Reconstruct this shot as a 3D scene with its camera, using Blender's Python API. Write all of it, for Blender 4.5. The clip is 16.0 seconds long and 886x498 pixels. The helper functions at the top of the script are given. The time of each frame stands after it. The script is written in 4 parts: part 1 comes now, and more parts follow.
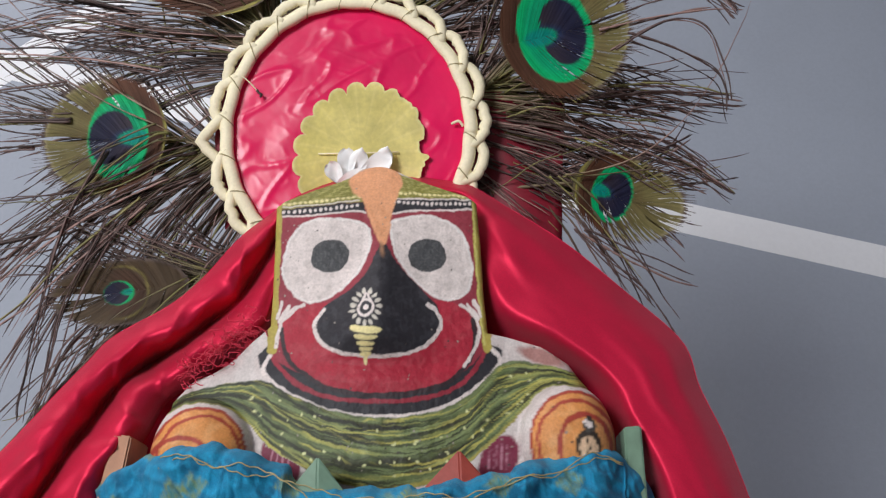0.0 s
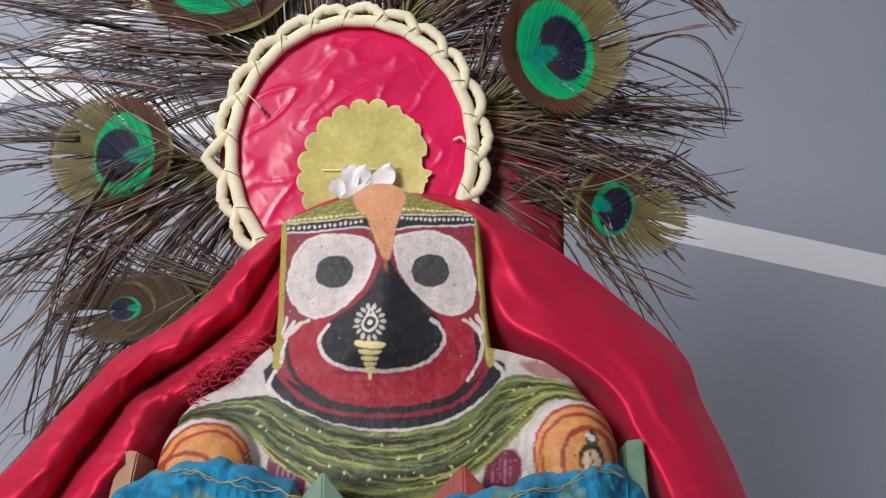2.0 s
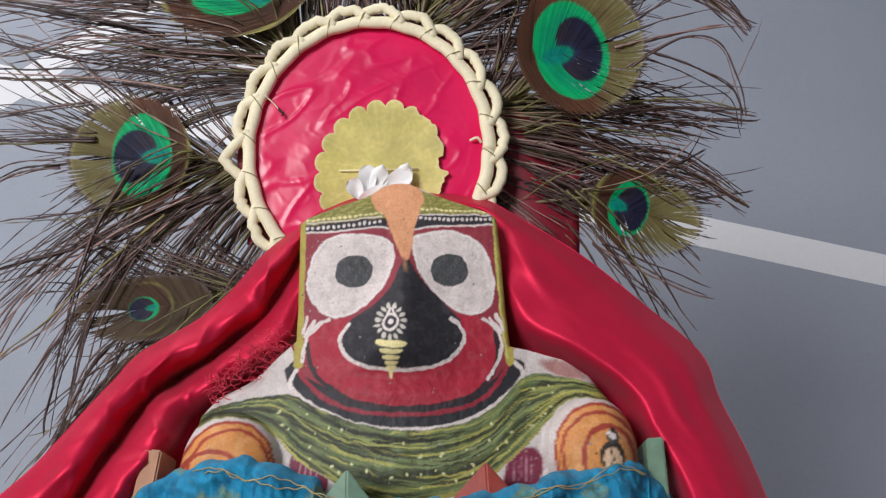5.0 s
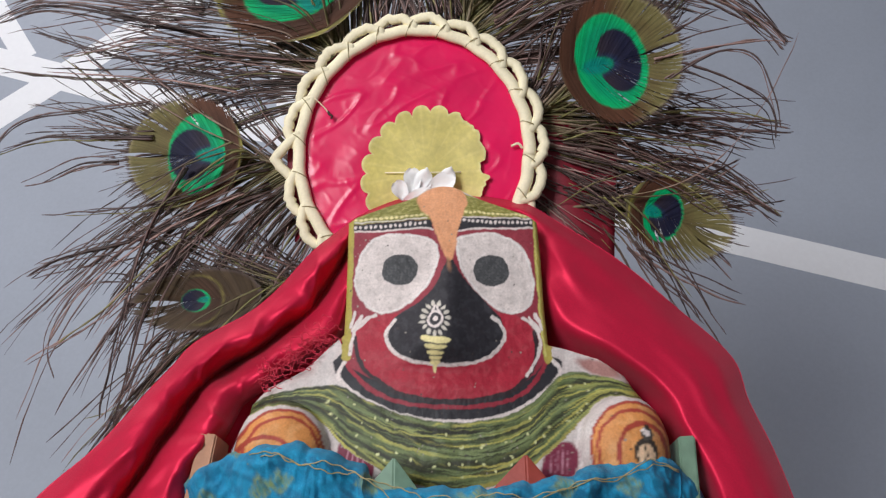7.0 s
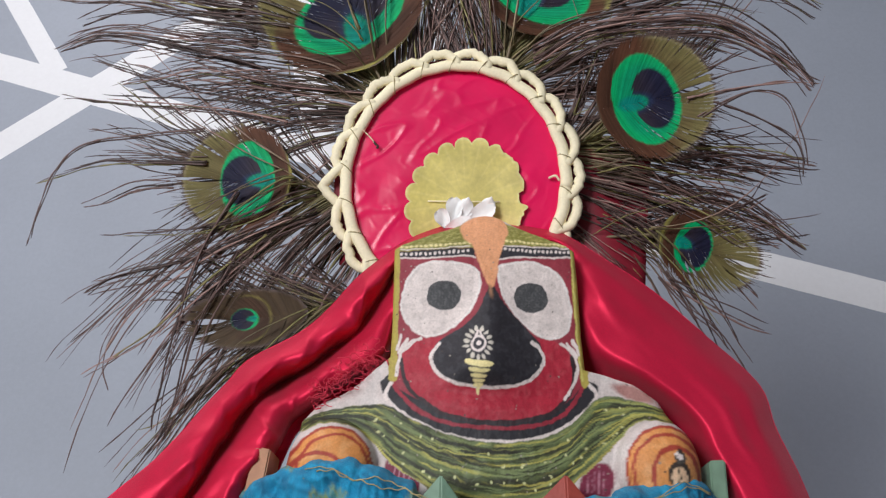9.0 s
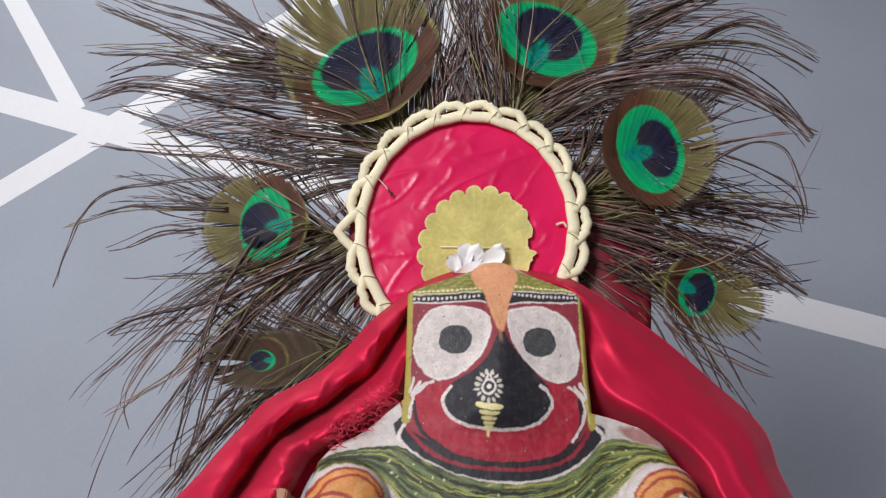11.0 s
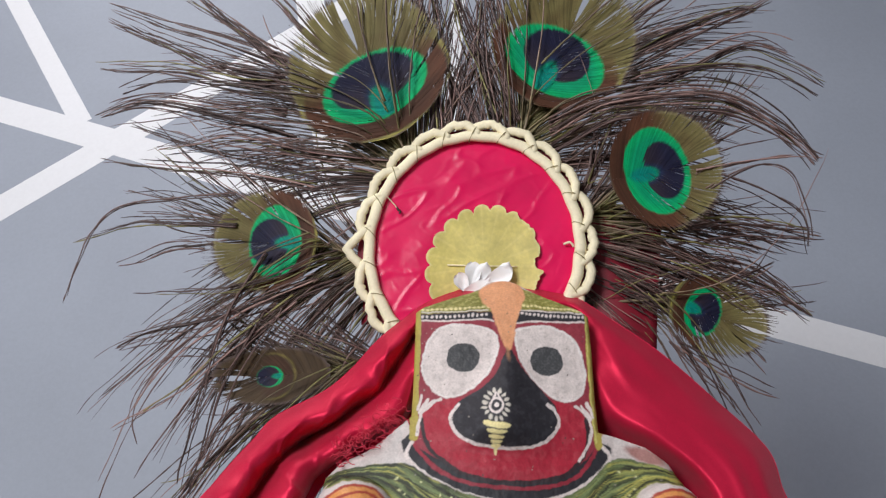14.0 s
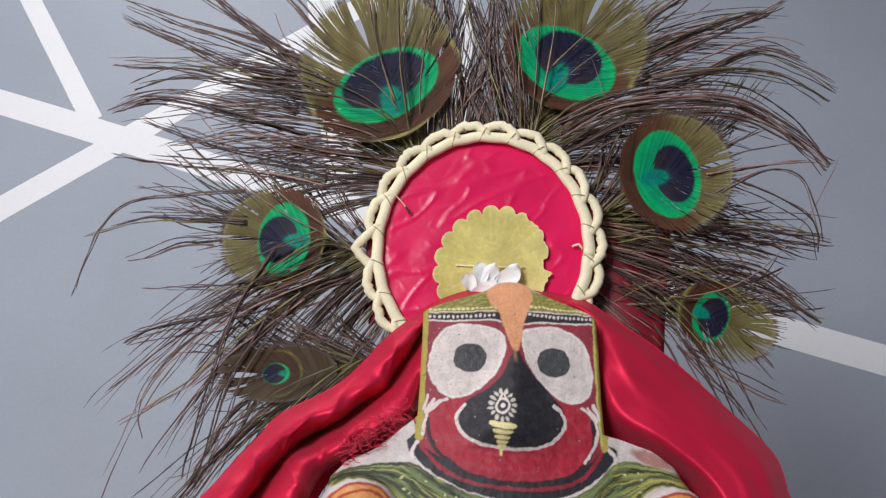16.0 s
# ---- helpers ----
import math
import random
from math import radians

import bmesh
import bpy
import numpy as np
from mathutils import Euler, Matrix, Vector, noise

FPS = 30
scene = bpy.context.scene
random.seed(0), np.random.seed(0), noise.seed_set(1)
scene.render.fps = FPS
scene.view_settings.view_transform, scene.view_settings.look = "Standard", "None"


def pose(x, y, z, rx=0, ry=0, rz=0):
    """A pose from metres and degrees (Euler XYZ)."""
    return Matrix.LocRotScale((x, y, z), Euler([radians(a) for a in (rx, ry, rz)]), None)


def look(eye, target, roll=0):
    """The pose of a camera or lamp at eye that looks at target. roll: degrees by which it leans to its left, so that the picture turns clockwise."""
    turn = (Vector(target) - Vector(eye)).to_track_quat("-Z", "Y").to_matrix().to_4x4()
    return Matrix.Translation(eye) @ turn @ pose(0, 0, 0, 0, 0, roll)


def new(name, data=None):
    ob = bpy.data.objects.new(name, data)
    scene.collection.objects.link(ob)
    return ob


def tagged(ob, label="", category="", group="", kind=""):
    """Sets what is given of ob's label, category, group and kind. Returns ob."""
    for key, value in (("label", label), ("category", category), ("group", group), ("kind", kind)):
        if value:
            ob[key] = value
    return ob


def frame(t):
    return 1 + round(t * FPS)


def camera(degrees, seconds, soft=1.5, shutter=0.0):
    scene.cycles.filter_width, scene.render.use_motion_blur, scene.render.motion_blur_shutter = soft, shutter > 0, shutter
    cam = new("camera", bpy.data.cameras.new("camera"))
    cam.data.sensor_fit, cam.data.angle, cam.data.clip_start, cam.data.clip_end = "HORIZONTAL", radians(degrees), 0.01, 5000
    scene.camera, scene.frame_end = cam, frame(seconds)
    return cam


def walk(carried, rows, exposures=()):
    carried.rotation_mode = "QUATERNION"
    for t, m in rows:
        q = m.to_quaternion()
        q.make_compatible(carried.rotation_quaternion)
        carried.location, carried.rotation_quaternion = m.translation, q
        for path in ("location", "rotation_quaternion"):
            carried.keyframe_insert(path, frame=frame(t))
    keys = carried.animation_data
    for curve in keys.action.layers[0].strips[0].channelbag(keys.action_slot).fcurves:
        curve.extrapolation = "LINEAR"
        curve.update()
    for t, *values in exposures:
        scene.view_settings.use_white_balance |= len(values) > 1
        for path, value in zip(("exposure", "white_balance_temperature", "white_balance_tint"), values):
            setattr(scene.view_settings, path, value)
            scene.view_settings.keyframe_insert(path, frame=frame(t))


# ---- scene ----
cam = camera(57.0, 16.0, soft=1.3)
PATH = [
    (0.0, (-0.0199, -0.2832, 0.1740), (-0.0305, 0.0814, 0.3382), 2.83),
    (0.5, (-0.0204, -0.2841, 0.1740), (-0.0308, 0.0802, 0.3386), 2.76),
    (1.0, (-0.0220, -0.2859, 0.1728), (-0.0331, 0.0774, 0.3398), 2.97),
    (1.5, (-0.0196, -0.2873, 0.1760), (-0.0306, 0.0759, 0.3434), 2.64),
    (2.0, (-0.0202, -0.2872, 0.1743), (-0.0320, 0.0753, 0.3430), 2.64),
    (2.5, (-0.0197, -0.2869, 0.1740), (-0.0336, 0.0754, 0.3431), 2.73),
    (3.0, (-0.0188, -0.2883, 0.1765), (-0.0315, 0.0736, 0.3465), 2.53),
    (3.5, (-0.0201, -0.2857, 0.1749), (-0.0336, 0.0764, 0.3442), 2.63),
    (4.0, (-0.0187, -0.2885, 0.1755), (-0.0330, 0.0725, 0.3473), 2.61),
    (4.5, (-0.0197, -0.2900, 0.1758), (-0.0340, 0.0710, 0.3475), 2.60),
    (4.7, (-0.0229, -0.2878, 0.1747), (-0.0348, 0.0742, 0.3446), 2.37),
    (6.8, (-0.0351, -0.3019, 0.1667), (-0.0559, 0.0603, 0.3351), 4.33),
    (7.0, (-0.0364, -0.3019, 0.1668), (-0.0574, 0.0604, 0.3352), 4.49),
    (7.5, (-0.0479, -0.3141, 0.1637), (-0.0726, 0.0477, 0.3325), 5.11),
    (8.0, (-0.0494, -0.3108, 0.1615), (-0.0749, 0.0511, 0.3299), 5.58),
    (8.5, (-0.0506, -0.3169, 0.1631), (-0.0769, 0.0444, 0.3328), 5.86),
    (9.0, (-0.0501, -0.3202, 0.1634), (-0.0757, 0.0390, 0.3375), 5.92),
    (9.5, (-0.0504, -0.3255, 0.1637), (-0.0787, 0.0329, 0.3391), 6.19),
    (9.7, (-0.0513, -0.3285, 0.1628), (-0.0811, 0.0289, 0.3398), 6.28),
    (11.8, (-0.0510, -0.3352, 0.1629), (-0.0821, 0.0155, 0.3527), 6.64),
    (12.0, (-0.0500, -0.3353, 0.1640), (-0.0825, 0.0155, 0.3534), 6.88),
    (12.5, (-0.0485, -0.3378, 0.1658), (-0.0804, 0.0122, 0.3568), 6.69),
    (13.0, (-0.0506, -0.3370, 0.1643), (-0.0821, 0.0125, 0.3563), 6.74),
    (13.5, (-0.0521, -0.3362, 0.1632), (-0.0835, 0.0128, 0.3562), 6.95),
    (14.0, (-0.0547, -0.3390, 0.1626), (-0.0862, 0.0097, 0.3561), 7.14),
    (14.5, (-0.0582, -0.3370, 0.1604), (-0.0905, 0.0113, 0.3544), 7.52),
    (15.0, (-0.0588, -0.3368, 0.1596), (-0.0923, 0.0115, 0.3536), 7.88),
    (15.5, (-0.0596, -0.3371, 0.1582), (-0.0943, 0.0111, 0.3519), 8.21),
    (16.0, (-0.0556, -0.3380, 0.1610), (-0.0903, 0.0097, 0.3557), 8.35),
]
walk(cam, [(t, look(eye, target, roll)) for t, eye, target, roll in PATH])

# ---- light ----
world = bpy.data.worlds.new("world")
scene.world = world
world.use_nodes = True
wn = world.node_tree.nodes
sky = wn.new("ShaderNodeTexSky")
sky.sky_type, sky.sun_disc = "NISHITA", False
sky.sun_elevation, sky.sun_rotation = radians(40), radians(120)
world.node_tree.links.new(sky.outputs[0], wn["Background"].inputs[0])
wn["Background"].inputs[1].default_value = 0.1


def area_lamp(name, eye, target, sx, sy, watts, colour):
    data = bpy.data.lights.new(name, "AREA")
    data.shape, data.size, data.size_y, data.energy, data.color = "RECTANGLE", sx, sy, watts, colour
    ob = new(name, data)
    ob.matrix_world = look(eye, target)
    return ob


area_lamp("window_daylight", (-0.80, -1.3, 0.36), (-0.1, 0.1, 0.40), 0.48, 0.48, 19.4, (0.95, 0.965, 1.0))
area_lamp("ceiling_lamp_light", (-0.72, -0.28, 1.62), (-0.25, 0.15, 0.3), 1.0, 0.6, 10.6, (1.0, 0.97, 0.985))
scene.view_settings.exposure = 0.0


# ---- helpers of this scene ----
def srgb(r, g, b):
    return tuple(((v / 255 / 12.92) if v < 10 else ((v / 255 + 0.055) / 1.055) ** 2.4) for v in (r, g, b))


def material(name, base=(0.5, 0.5, 0.5), rough=0.5, metal=0.0, paint=False, grain=600.0, grain_amount=0.15, stain=25.0,
             stain_amount=0.12, bump=0.2, bump_scale=900.0, coat=0.0, sheen=0.0, aniso=0.0, random_amount=0.0, gloss=0.5):
    m = bpy.data.materials.new(name)
    m.use_nodes = True
    nt = m.node_tree
    n, l = nt.nodes, nt.links
    b = n["Principled BSDF"]
    co = n.new("ShaderNodeTexCoord")

    def tex(scale, detail):
        t = n.new("ShaderNodeTexNoise")
        t.inputs["Scale"].default_value, t.inputs["Detail"].default_value = scale, detail
        l.new(co.outputs["Object"], t.inputs["Vector"])
        return t

    if paint:
        src = n.new("ShaderNodeVertexColor")
        src.layer_name = "paint"
    else:
        src = n.new("ShaderNodeRGB")
        src.outputs[0].default_value = (*base, 1)
    out = src.outputs[0]
    for scale, amount, detail in ((grain, grain_amount, 3.0), (stain, stain_amount, 4.0)):
        t = tex(scale, detail)
        mr = n.new("ShaderNodeMapRange")
        mr.inputs["From Min"].default_value, mr.inputs["From Max"].default_value = 0.25, 0.75
        mr.inputs["To Min"].default_value, mr.inputs["To Max"].default_value = 1 - amount, 1 + amount
        l.new(t.outputs[0], mr.inputs["Value"])
        mx = n.new("ShaderNodeVectorMath")
        mx.operation = "MULTIPLY"
        l.new(out, mx.inputs[0])
        l.new(mr.outputs[0], mx.inputs[1])
        out = mx.outputs[0]
    if random_amount:
        oi = n.new("ShaderNodeObjectInfo")
        mr = n.new("ShaderNodeMapRange")
        mr.inputs["To Min"].default_value, mr.inputs["To Max"].default_value = 1 - random_amount, 1 + random_amount
        l.new(oi.outputs["Random"], mr.inputs["Value"])
        mx = n.new("ShaderNodeVectorMath")
        mx.operation = "MULTIPLY"
        l.new(out, mx.inputs[0])
        l.new(mr.outputs[0], mx.inputs[1])
        out = mx.outputs[0]
    l.new(out, b.inputs["Base Color"])
    b.inputs["Roughness"].default_value, b.inputs["Metallic"].default_value = rough, metal
    b.inputs["Coat Weight"].default_value, b.inputs["Sheen Weight"].default_value = coat, sheen
    b.inputs["Anisotropic"].default_value = aniso
    b.inputs["Specular IOR Level"].default_value = gloss
    if bump:
        t = tex(bump_scale, 4.0)
        bn = n.new("ShaderNodeBump")
        bn.inputs["Strength"].default_value, bn.inputs["Distance"].default_value = bump, 0.0006
        l.new(t.outputs[0], bn.inputs["Height"])
        l.new(bn.outputs[0], b.inputs["Normal"])
    return m


def mesh_from(name, verts, faces, mat, smooth=True, colours=None):
    me = bpy.data.meshes.new(name)
    me.from_pydata([tuple(v) for v in verts], [], [tuple(f) for f in faces])
    me.materials.append(mat)
    me.polygons.foreach_set("use_smooth", [smooth] * len(me.polygons))
    if colours is not None:
        layer = me.color_attributes.new("paint", "FLOAT_COLOR", "POINT")
        rgba = np.ones((len(verts), 4), np.float32)
        rgba[:, :3] = colours
        layer.data.foreach_set("color", rgba.ravel())
    me.update()
    return me


def part(name, me, parent=None, label="", m=None):
    """One mesh object, under a thing or under a part."""
    ob = new(name, me)
    if parent is not None:
        ob.parent = parent
    if m is not None:
        ob.matrix_basis = m
    if label:
        ob["label"] = label
    return ob


def thing(name, label, category, group="", kind="", me=None):
    return tagged(new(name, me), label, category, group, kind)


def smooth_line(points, n, closed=False):
    """A Catmull-Rom line through points, with n samples a span."""
    p = np.array(points, float)
    out = []
    k = len(p)
    for i in range(k if closed else k - 1):
        if closed:
            a, b, c, d = p[(i - 1) % k], p[i], p[(i + 1) % k], p[(i + 2) % k]
        else:
            a, b, c, d = p[max(i - 1, 0)], p[i], p[i + 1], p[min(i + 2, k - 1)]
        for t in np.arange(n) / n:
            out.append(0.5 * ((2 * b) + (c - a) * t + (2 * a - 5 * b + 4 * c - d) * t * t + (3 * b - a - 3 * c + d) * t**3))
    if not closed:
        out.append(p[-1])
    return np.array(out)


def grid_faces(rows, cols, wrap=False):
    f = []
    for i in range(rows - 1):
        for j in range(cols if wrap else cols - 1):
            k = (j + 1) % cols
            f.append((i * cols + j, i * cols + k, (i + 1) * cols + k, (i + 1) * cols + j))
    return f


def tube(path, radius, sides=6, flat=1.0):
    """Verts and faces of a closed-ended tube along path (metres); radius may be a list."""
    p = np.array(path, float)
    r = np.broadcast_to(np.array(radius, float), (len(p),))
    d = np.gradient(p, axis=0)
    d /= np.linalg.norm(d, axis=1)[:, None] + 1e-12
    ref = np.array([0.0, -1.0, 0.0])
    a = np.cross(d, ref)
    a /= np.linalg.norm(a, axis=1)[:, None] + 1e-9
    b = np.cross(d, a)
    ang = np.linspace(0, 2 * np.pi, sides, endpoint=False)
    v = p[:, None] + r[:, None, None] * (np.cos(ang)[None, :, None] * a[:, None] + flat * np.sin(ang)[None, :, None] * b[:, None])
    faces = grid_faces(len(p), sides, True)
    faces += [tuple(range(sides))[::-1], tuple((len(p) - 1) * sides + k for k in range(sides))]
    return v.reshape(-1, 3), faces


def join(pieces):
    vs, fs, n = [], [], 0
    for v, f in pieces:
        vs.append(np.asarray(v))
        fs += [tuple(i + n for i in q) for q in f]
        n += len(v)
    return np.concatenate(vs), fs


def box(x0, x1, y0, y1, z0, z1):
    v = [(x, y, z) for x in (x0, x1) for y in (y0, y1) for z in (z0, z1)]
    return v, [(0, 1, 3, 2), (4, 6, 7, 5), (0, 4, 5, 1), (2, 3, 7, 6), (0, 2, 6, 4), (1, 5, 7, 3)]


def soft_block(corners, depth0, depth1, bevel, mat, name):
    """A block with the front outline corners (x, z), between two depths, with rounded edges."""
    bm = bmesh.new()
    a = [bm.verts.new((x, depth0, z)) for x, z in corners]
    b = [bm.verts.new((x, depth1, z)) for x, z in corners]
    bm.faces.new(a)
    bm.faces.new(b[::-1])
    for i in range(len(a)):
        j = (i + 1) % len(a)
        bm.faces.new((a[j], a[i], b[i], b[j]))
    bmesh.ops.recalc_face_normals(bm, faces=bm.faces)
    bmesh.ops.bevel(bm, geom=bm.edges[:], offset=bevel, segments=2, affect="EDGES")
    me = bpy.data.meshes.new(name)
    bm.to_mesh(me)
    bm.free()
    me.materials.append(mat)
    return me


def ripple(x, z, scale, seed=0):
    """A smooth, cheap noise of about unit size, for arrays."""
    rng = np.random.RandomState(seed)
    out = 0 * (x + z)
    for k in range(18):
        a, ph, w = 2 * np.pi * (k + rng.uniform(0, 1)) / 18, rng.uniform(0, 6.28), rng.uniform(0.45, 2.3)
        out = out + np.sin((x * np.cos(a) + z * np.sin(a)) * w * 6.28 / scale + ph) / (0.6 + 0.4 * w)
    return out / 3.2


# ---- materials ----
M_WALL = material("wall_grey_paint", srgb(160, 166, 178), 0.6, grain=220, grain_amount=0.03, stain=4.5, stain_amount=0.06, bump=0.2, bump_scale=420)
M_STRIPE = material("white_wall_paint", srgb(235, 235, 238), 0.55, grain=200, grain_amount=0.02, stain=3, stain_amount=0.03, bump=0.1, bump_scale=420)
M_PLASTER = material("white_plaster", (0.5, 0.5, 0.5), 0.8, grain=80, grain_amount=0.03, stain=1.5, stain_amount=0.06, bump=0.1, bump_scale=200)
M_FLOOR = material("floor_tile", (0.5, 0.48, 0.46), 0.35, grain=60, grain_amount=0.06, stain=2, stain_amount=0.1, bump=0.05)
M_SHELF = material("shelf_wood", (0.22, 0.13, 0.07), 0.45, grain=140, grain_amount=0.2, stain=9, stain_amount=0.2, bump=0.15)
M_STATUE = material("painted_wood", rough=0.58, paint=True, grain=1100, grain_amount=0.13, stain=110, stain_amount=0.12, bump=0.5, bump_scale=520, gloss=0.35)
M_SATIN = material("red_satin", srgb(195, 25, 62), 0.45, 0.36, grain=1800, grain_amount=0.10, stain=45, stain_amount=0.10, bump=0.16, bump_scale=2200, aniso=0.3, gloss=0.2, sheen=0.10)
M_FRAY = material("frayed_red_thread", srgb(206, 46, 72), 0.7, grain=900, grain_amount=0.2, bump=0.0)
M_FOIL = material("pink_foil", srgb(226, 24, 88), 0.25, grain=120, grain_amount=0.05, stain=35, stain_amount=0.10, bump=0.06, bump_scale=160, gloss=0.34)
M_CORD = material("cream_cord", srgb(242, 230, 196), 0.6, grain=900, grain_amount=0.06, stain=110, stain_amount=0.08, bump=0.12, bump_scale=1200, random_amount=0.06)
M_THREAD = material("gold_thread", srgb(158, 144, 100), 0.6, grain=900, grain_amount=0.2, bump=0.2)
M_LEAF = material("olive_paper", rough=0.7, paint=True, grain=500, grain_amount=0.10, stain=75, stain_amount=0.20, bump=0.2, bump_scale=500)
M_WHITE = material("white_petal", srgb(248, 247, 246), 0.6, grain=300, grain_amount=0.04, stain=90, stain_amount=0.05, bump=0.1)
M_TEAL = material("teal_cloth", rough=0.8, paint=True, grain=1600, grain_amount=0.16, stain=60, stain_amount=0.12, bump=0.6, bump_scale=2400, sheen=0.05)
M_BACKRED = material("dark_red_cloth", srgb(126, 14, 36), 0.6, grain=800, grain_amount=0.12, stain=40, stain_amount=0.2, bump=0.3)
M_EYE = material("feather_eye", rough=0.6, metal=0.1, paint=True, grain=2500, grain_amount=0.18, stain=150, stain_amount=0.12, bump=0.0, gloss=0.2)
M_BARB = material("feather_barb", rough=0.55, paint=True, grain=2200, grain_amount=0.3, stain=120, stain_amount=0.25, bump=0.0)
M_BARB_DARK = material("dark_thread", srgb(60, 44, 40), 0.7, grain=900, grain_amount=0.2, bump=0.1)
M_SHAFT = material("feather_shaft", srgb(120, 105, 80), 0.5, grain=600, grain_amount=0.2, bump=0.1)
M_WOOD_B = material("brown_block", srgb(176, 124, 92), 0.6, grain=300, grain_amount=0.1, stain=120, stain_amount=0.12, bump=0.2)
M_WOOD_G = material("green_block", srgb(112, 140, 118), 0.6, grain=300, grain_amount=0.1, stain=120, stain_amount=0.15, bump=0.2)
M_WOOD_R = material("red_block", srgb(150, 60, 48), 0.6, grain=300, grain_amount=0.1, stain=120, stain_amount=0.15, bump=0.2)

# ---- room ----
WALL_Y = 0.643


def slab(name, b, mat, kind="structure", label="", category=""):
    return thing(name, label, category, "", kind, mesh_from(name, *box(*b), mat, False))


wall = slab("wall_north", (-1.5, 1.4, WALL_Y, WALL_Y + 0.12, -0.8, 2.4), M_WALL, label="grey painted wall with white crossing stripes", category="wall")
slab("wall_east", (1.3, 1.4, -1.4, WALL_Y, -0.8, 2.4), M_WALL, label="plain grey painted wall", category="wall")
slab("wall_west", (-1.5, -1.4, -1.4, WALL_Y, -0.8, 2.4), M_PLASTER, label="plain grey plaster wall", category="wall")
# south wall with a window opening
south = thing("wall_south", "plain grey plaster wall with a window opening", "wall", "", "structure")
for b in ((-1.5, -1.2, -1.5, -1.4, -0.8, 2.4), (-0.5, 1.4, -1.5, -1.4, -0.8, 2.4), (-1.2, -0.5, -1.5, -1.4, -0.8, 0.05), (-1.2, -0.5, -1.5, -1.4, 0.68, 2.4)):
    part("wall_piece", mesh_from("wall_piece", *box(*b), M_PLASTER, False), south)
slab("floor", (-1.5, 1.4, -1.5, WALL_Y + 0.12, -0.9, -0.8), M_FLOOR, label="pale tiled floor", category="floor")
slab("ceiling", (-1.5, 1.4, -1.5, WALL_Y + 0.12, 2.4, 2.5), M_PLASTER, label="plain white ceiling", category="ceiling")
shelf = slab("shelf", (-0.55, 0.45, -0.16, WALL_Y - 0.002, 0.085, 0.118), M_SHELF, label="brown wooden shelf under the figure", category="shelf")


def stripe(a, b, w0, thick):
    """A white painted stripe on the wall from a to b (x, z), with slightly ragged edges."""
    a, b = np.array(a), np.array(b)
    d = (b - a) / np.linalg.norm(b - a)
    nrm = np.array([-d[1], d[0]])
    n = 90
    v = []
    rng = np.random.RandomState(int(abs(a[0] * 1000)) + 3)
    for i in range(n):
        t = i / (n - 1)
        c = a + (b - a) * t
        w = w0 / 2
        for y in (WALL_Y - thick, WALL_Y):
            for s in (1, -1):
                q = c + nrm * s * (w + rng.uniform(-0.0002, 0.0002))
                v.append((q[0], y, q[1]))
    f = []
    for i in range(n - 1):
        k, m = 4 * i, 4 * i + 4
        f += [(k, k + 1, m + 1, m), (k + 2, k, m, m + 2), (k + 1, k + 3, m + 3, m + 1)]
    return part("stripe", mesh_from("stripe", v, f, M_STRIPE, False), wall, "white painted stripe")


for n, (a, b, w) in enumerate((((-1.38, 1.012), (-0.3, 0.7635), 0.044), ((-0.2998, 0.7634), (1.2, 0.4487), 0.0435),
                               ((-1.12, 1.370), (-0.72, 0.876), 0.032), ((-1.35, 0.1555), (-0.22, 1.2855), 0.043), ((-0.46, 1.305), (-0.305, 0.776), 0.046), ((-0.177, 1.35), (-0.150, 0.75), 0.022))):
    stripe(a, b, w, 0.0002 + 0.00004 * n)

# ---- the painted wooden figure ----
AX = -52.0
SIL_L = [(-57.5, 335.6), (-63.0, 334.4), (-66.5, 331.0), (-70.5, 328.1), (-83.3, 322.5), (-91.8, 319.1), (-94.2, 317.0), (-92.7, 301.5), (-90.8, 280.7), (-90.0, 268.0), (-94.0, 264.0), (-100.0, 259.0), (-109.5, 252.6), (-119.5, 246.6), (-124.4, 240.0), (-125.5, 228.8), (-125.8, 221.1), (-124, 205), (-118, 160), (-116, 118)]
SIL_R = [(-51.0, 335.6), (-46.6, 333.8), (-39.3, 330.3), (-27.9, 326.2), (-18.9, 323.6), (-16.0, 321.5), (-14.0, 304.8), (-12.2, 284.0), (-10.2, 268.7), (-2.8, 267.9), (9.5, 264.8), (19.6, 259.3), (27.4, 252.4), (32.1, 244.5), (34.8, 235.7), (35.4, 226.1), (34, 205), (29, 160), (27, 118)]


def step(a, b, v):
    t = np.clip((v - a) / (b - a), 0, 1)
    return t * t * (3 - 2 * t)


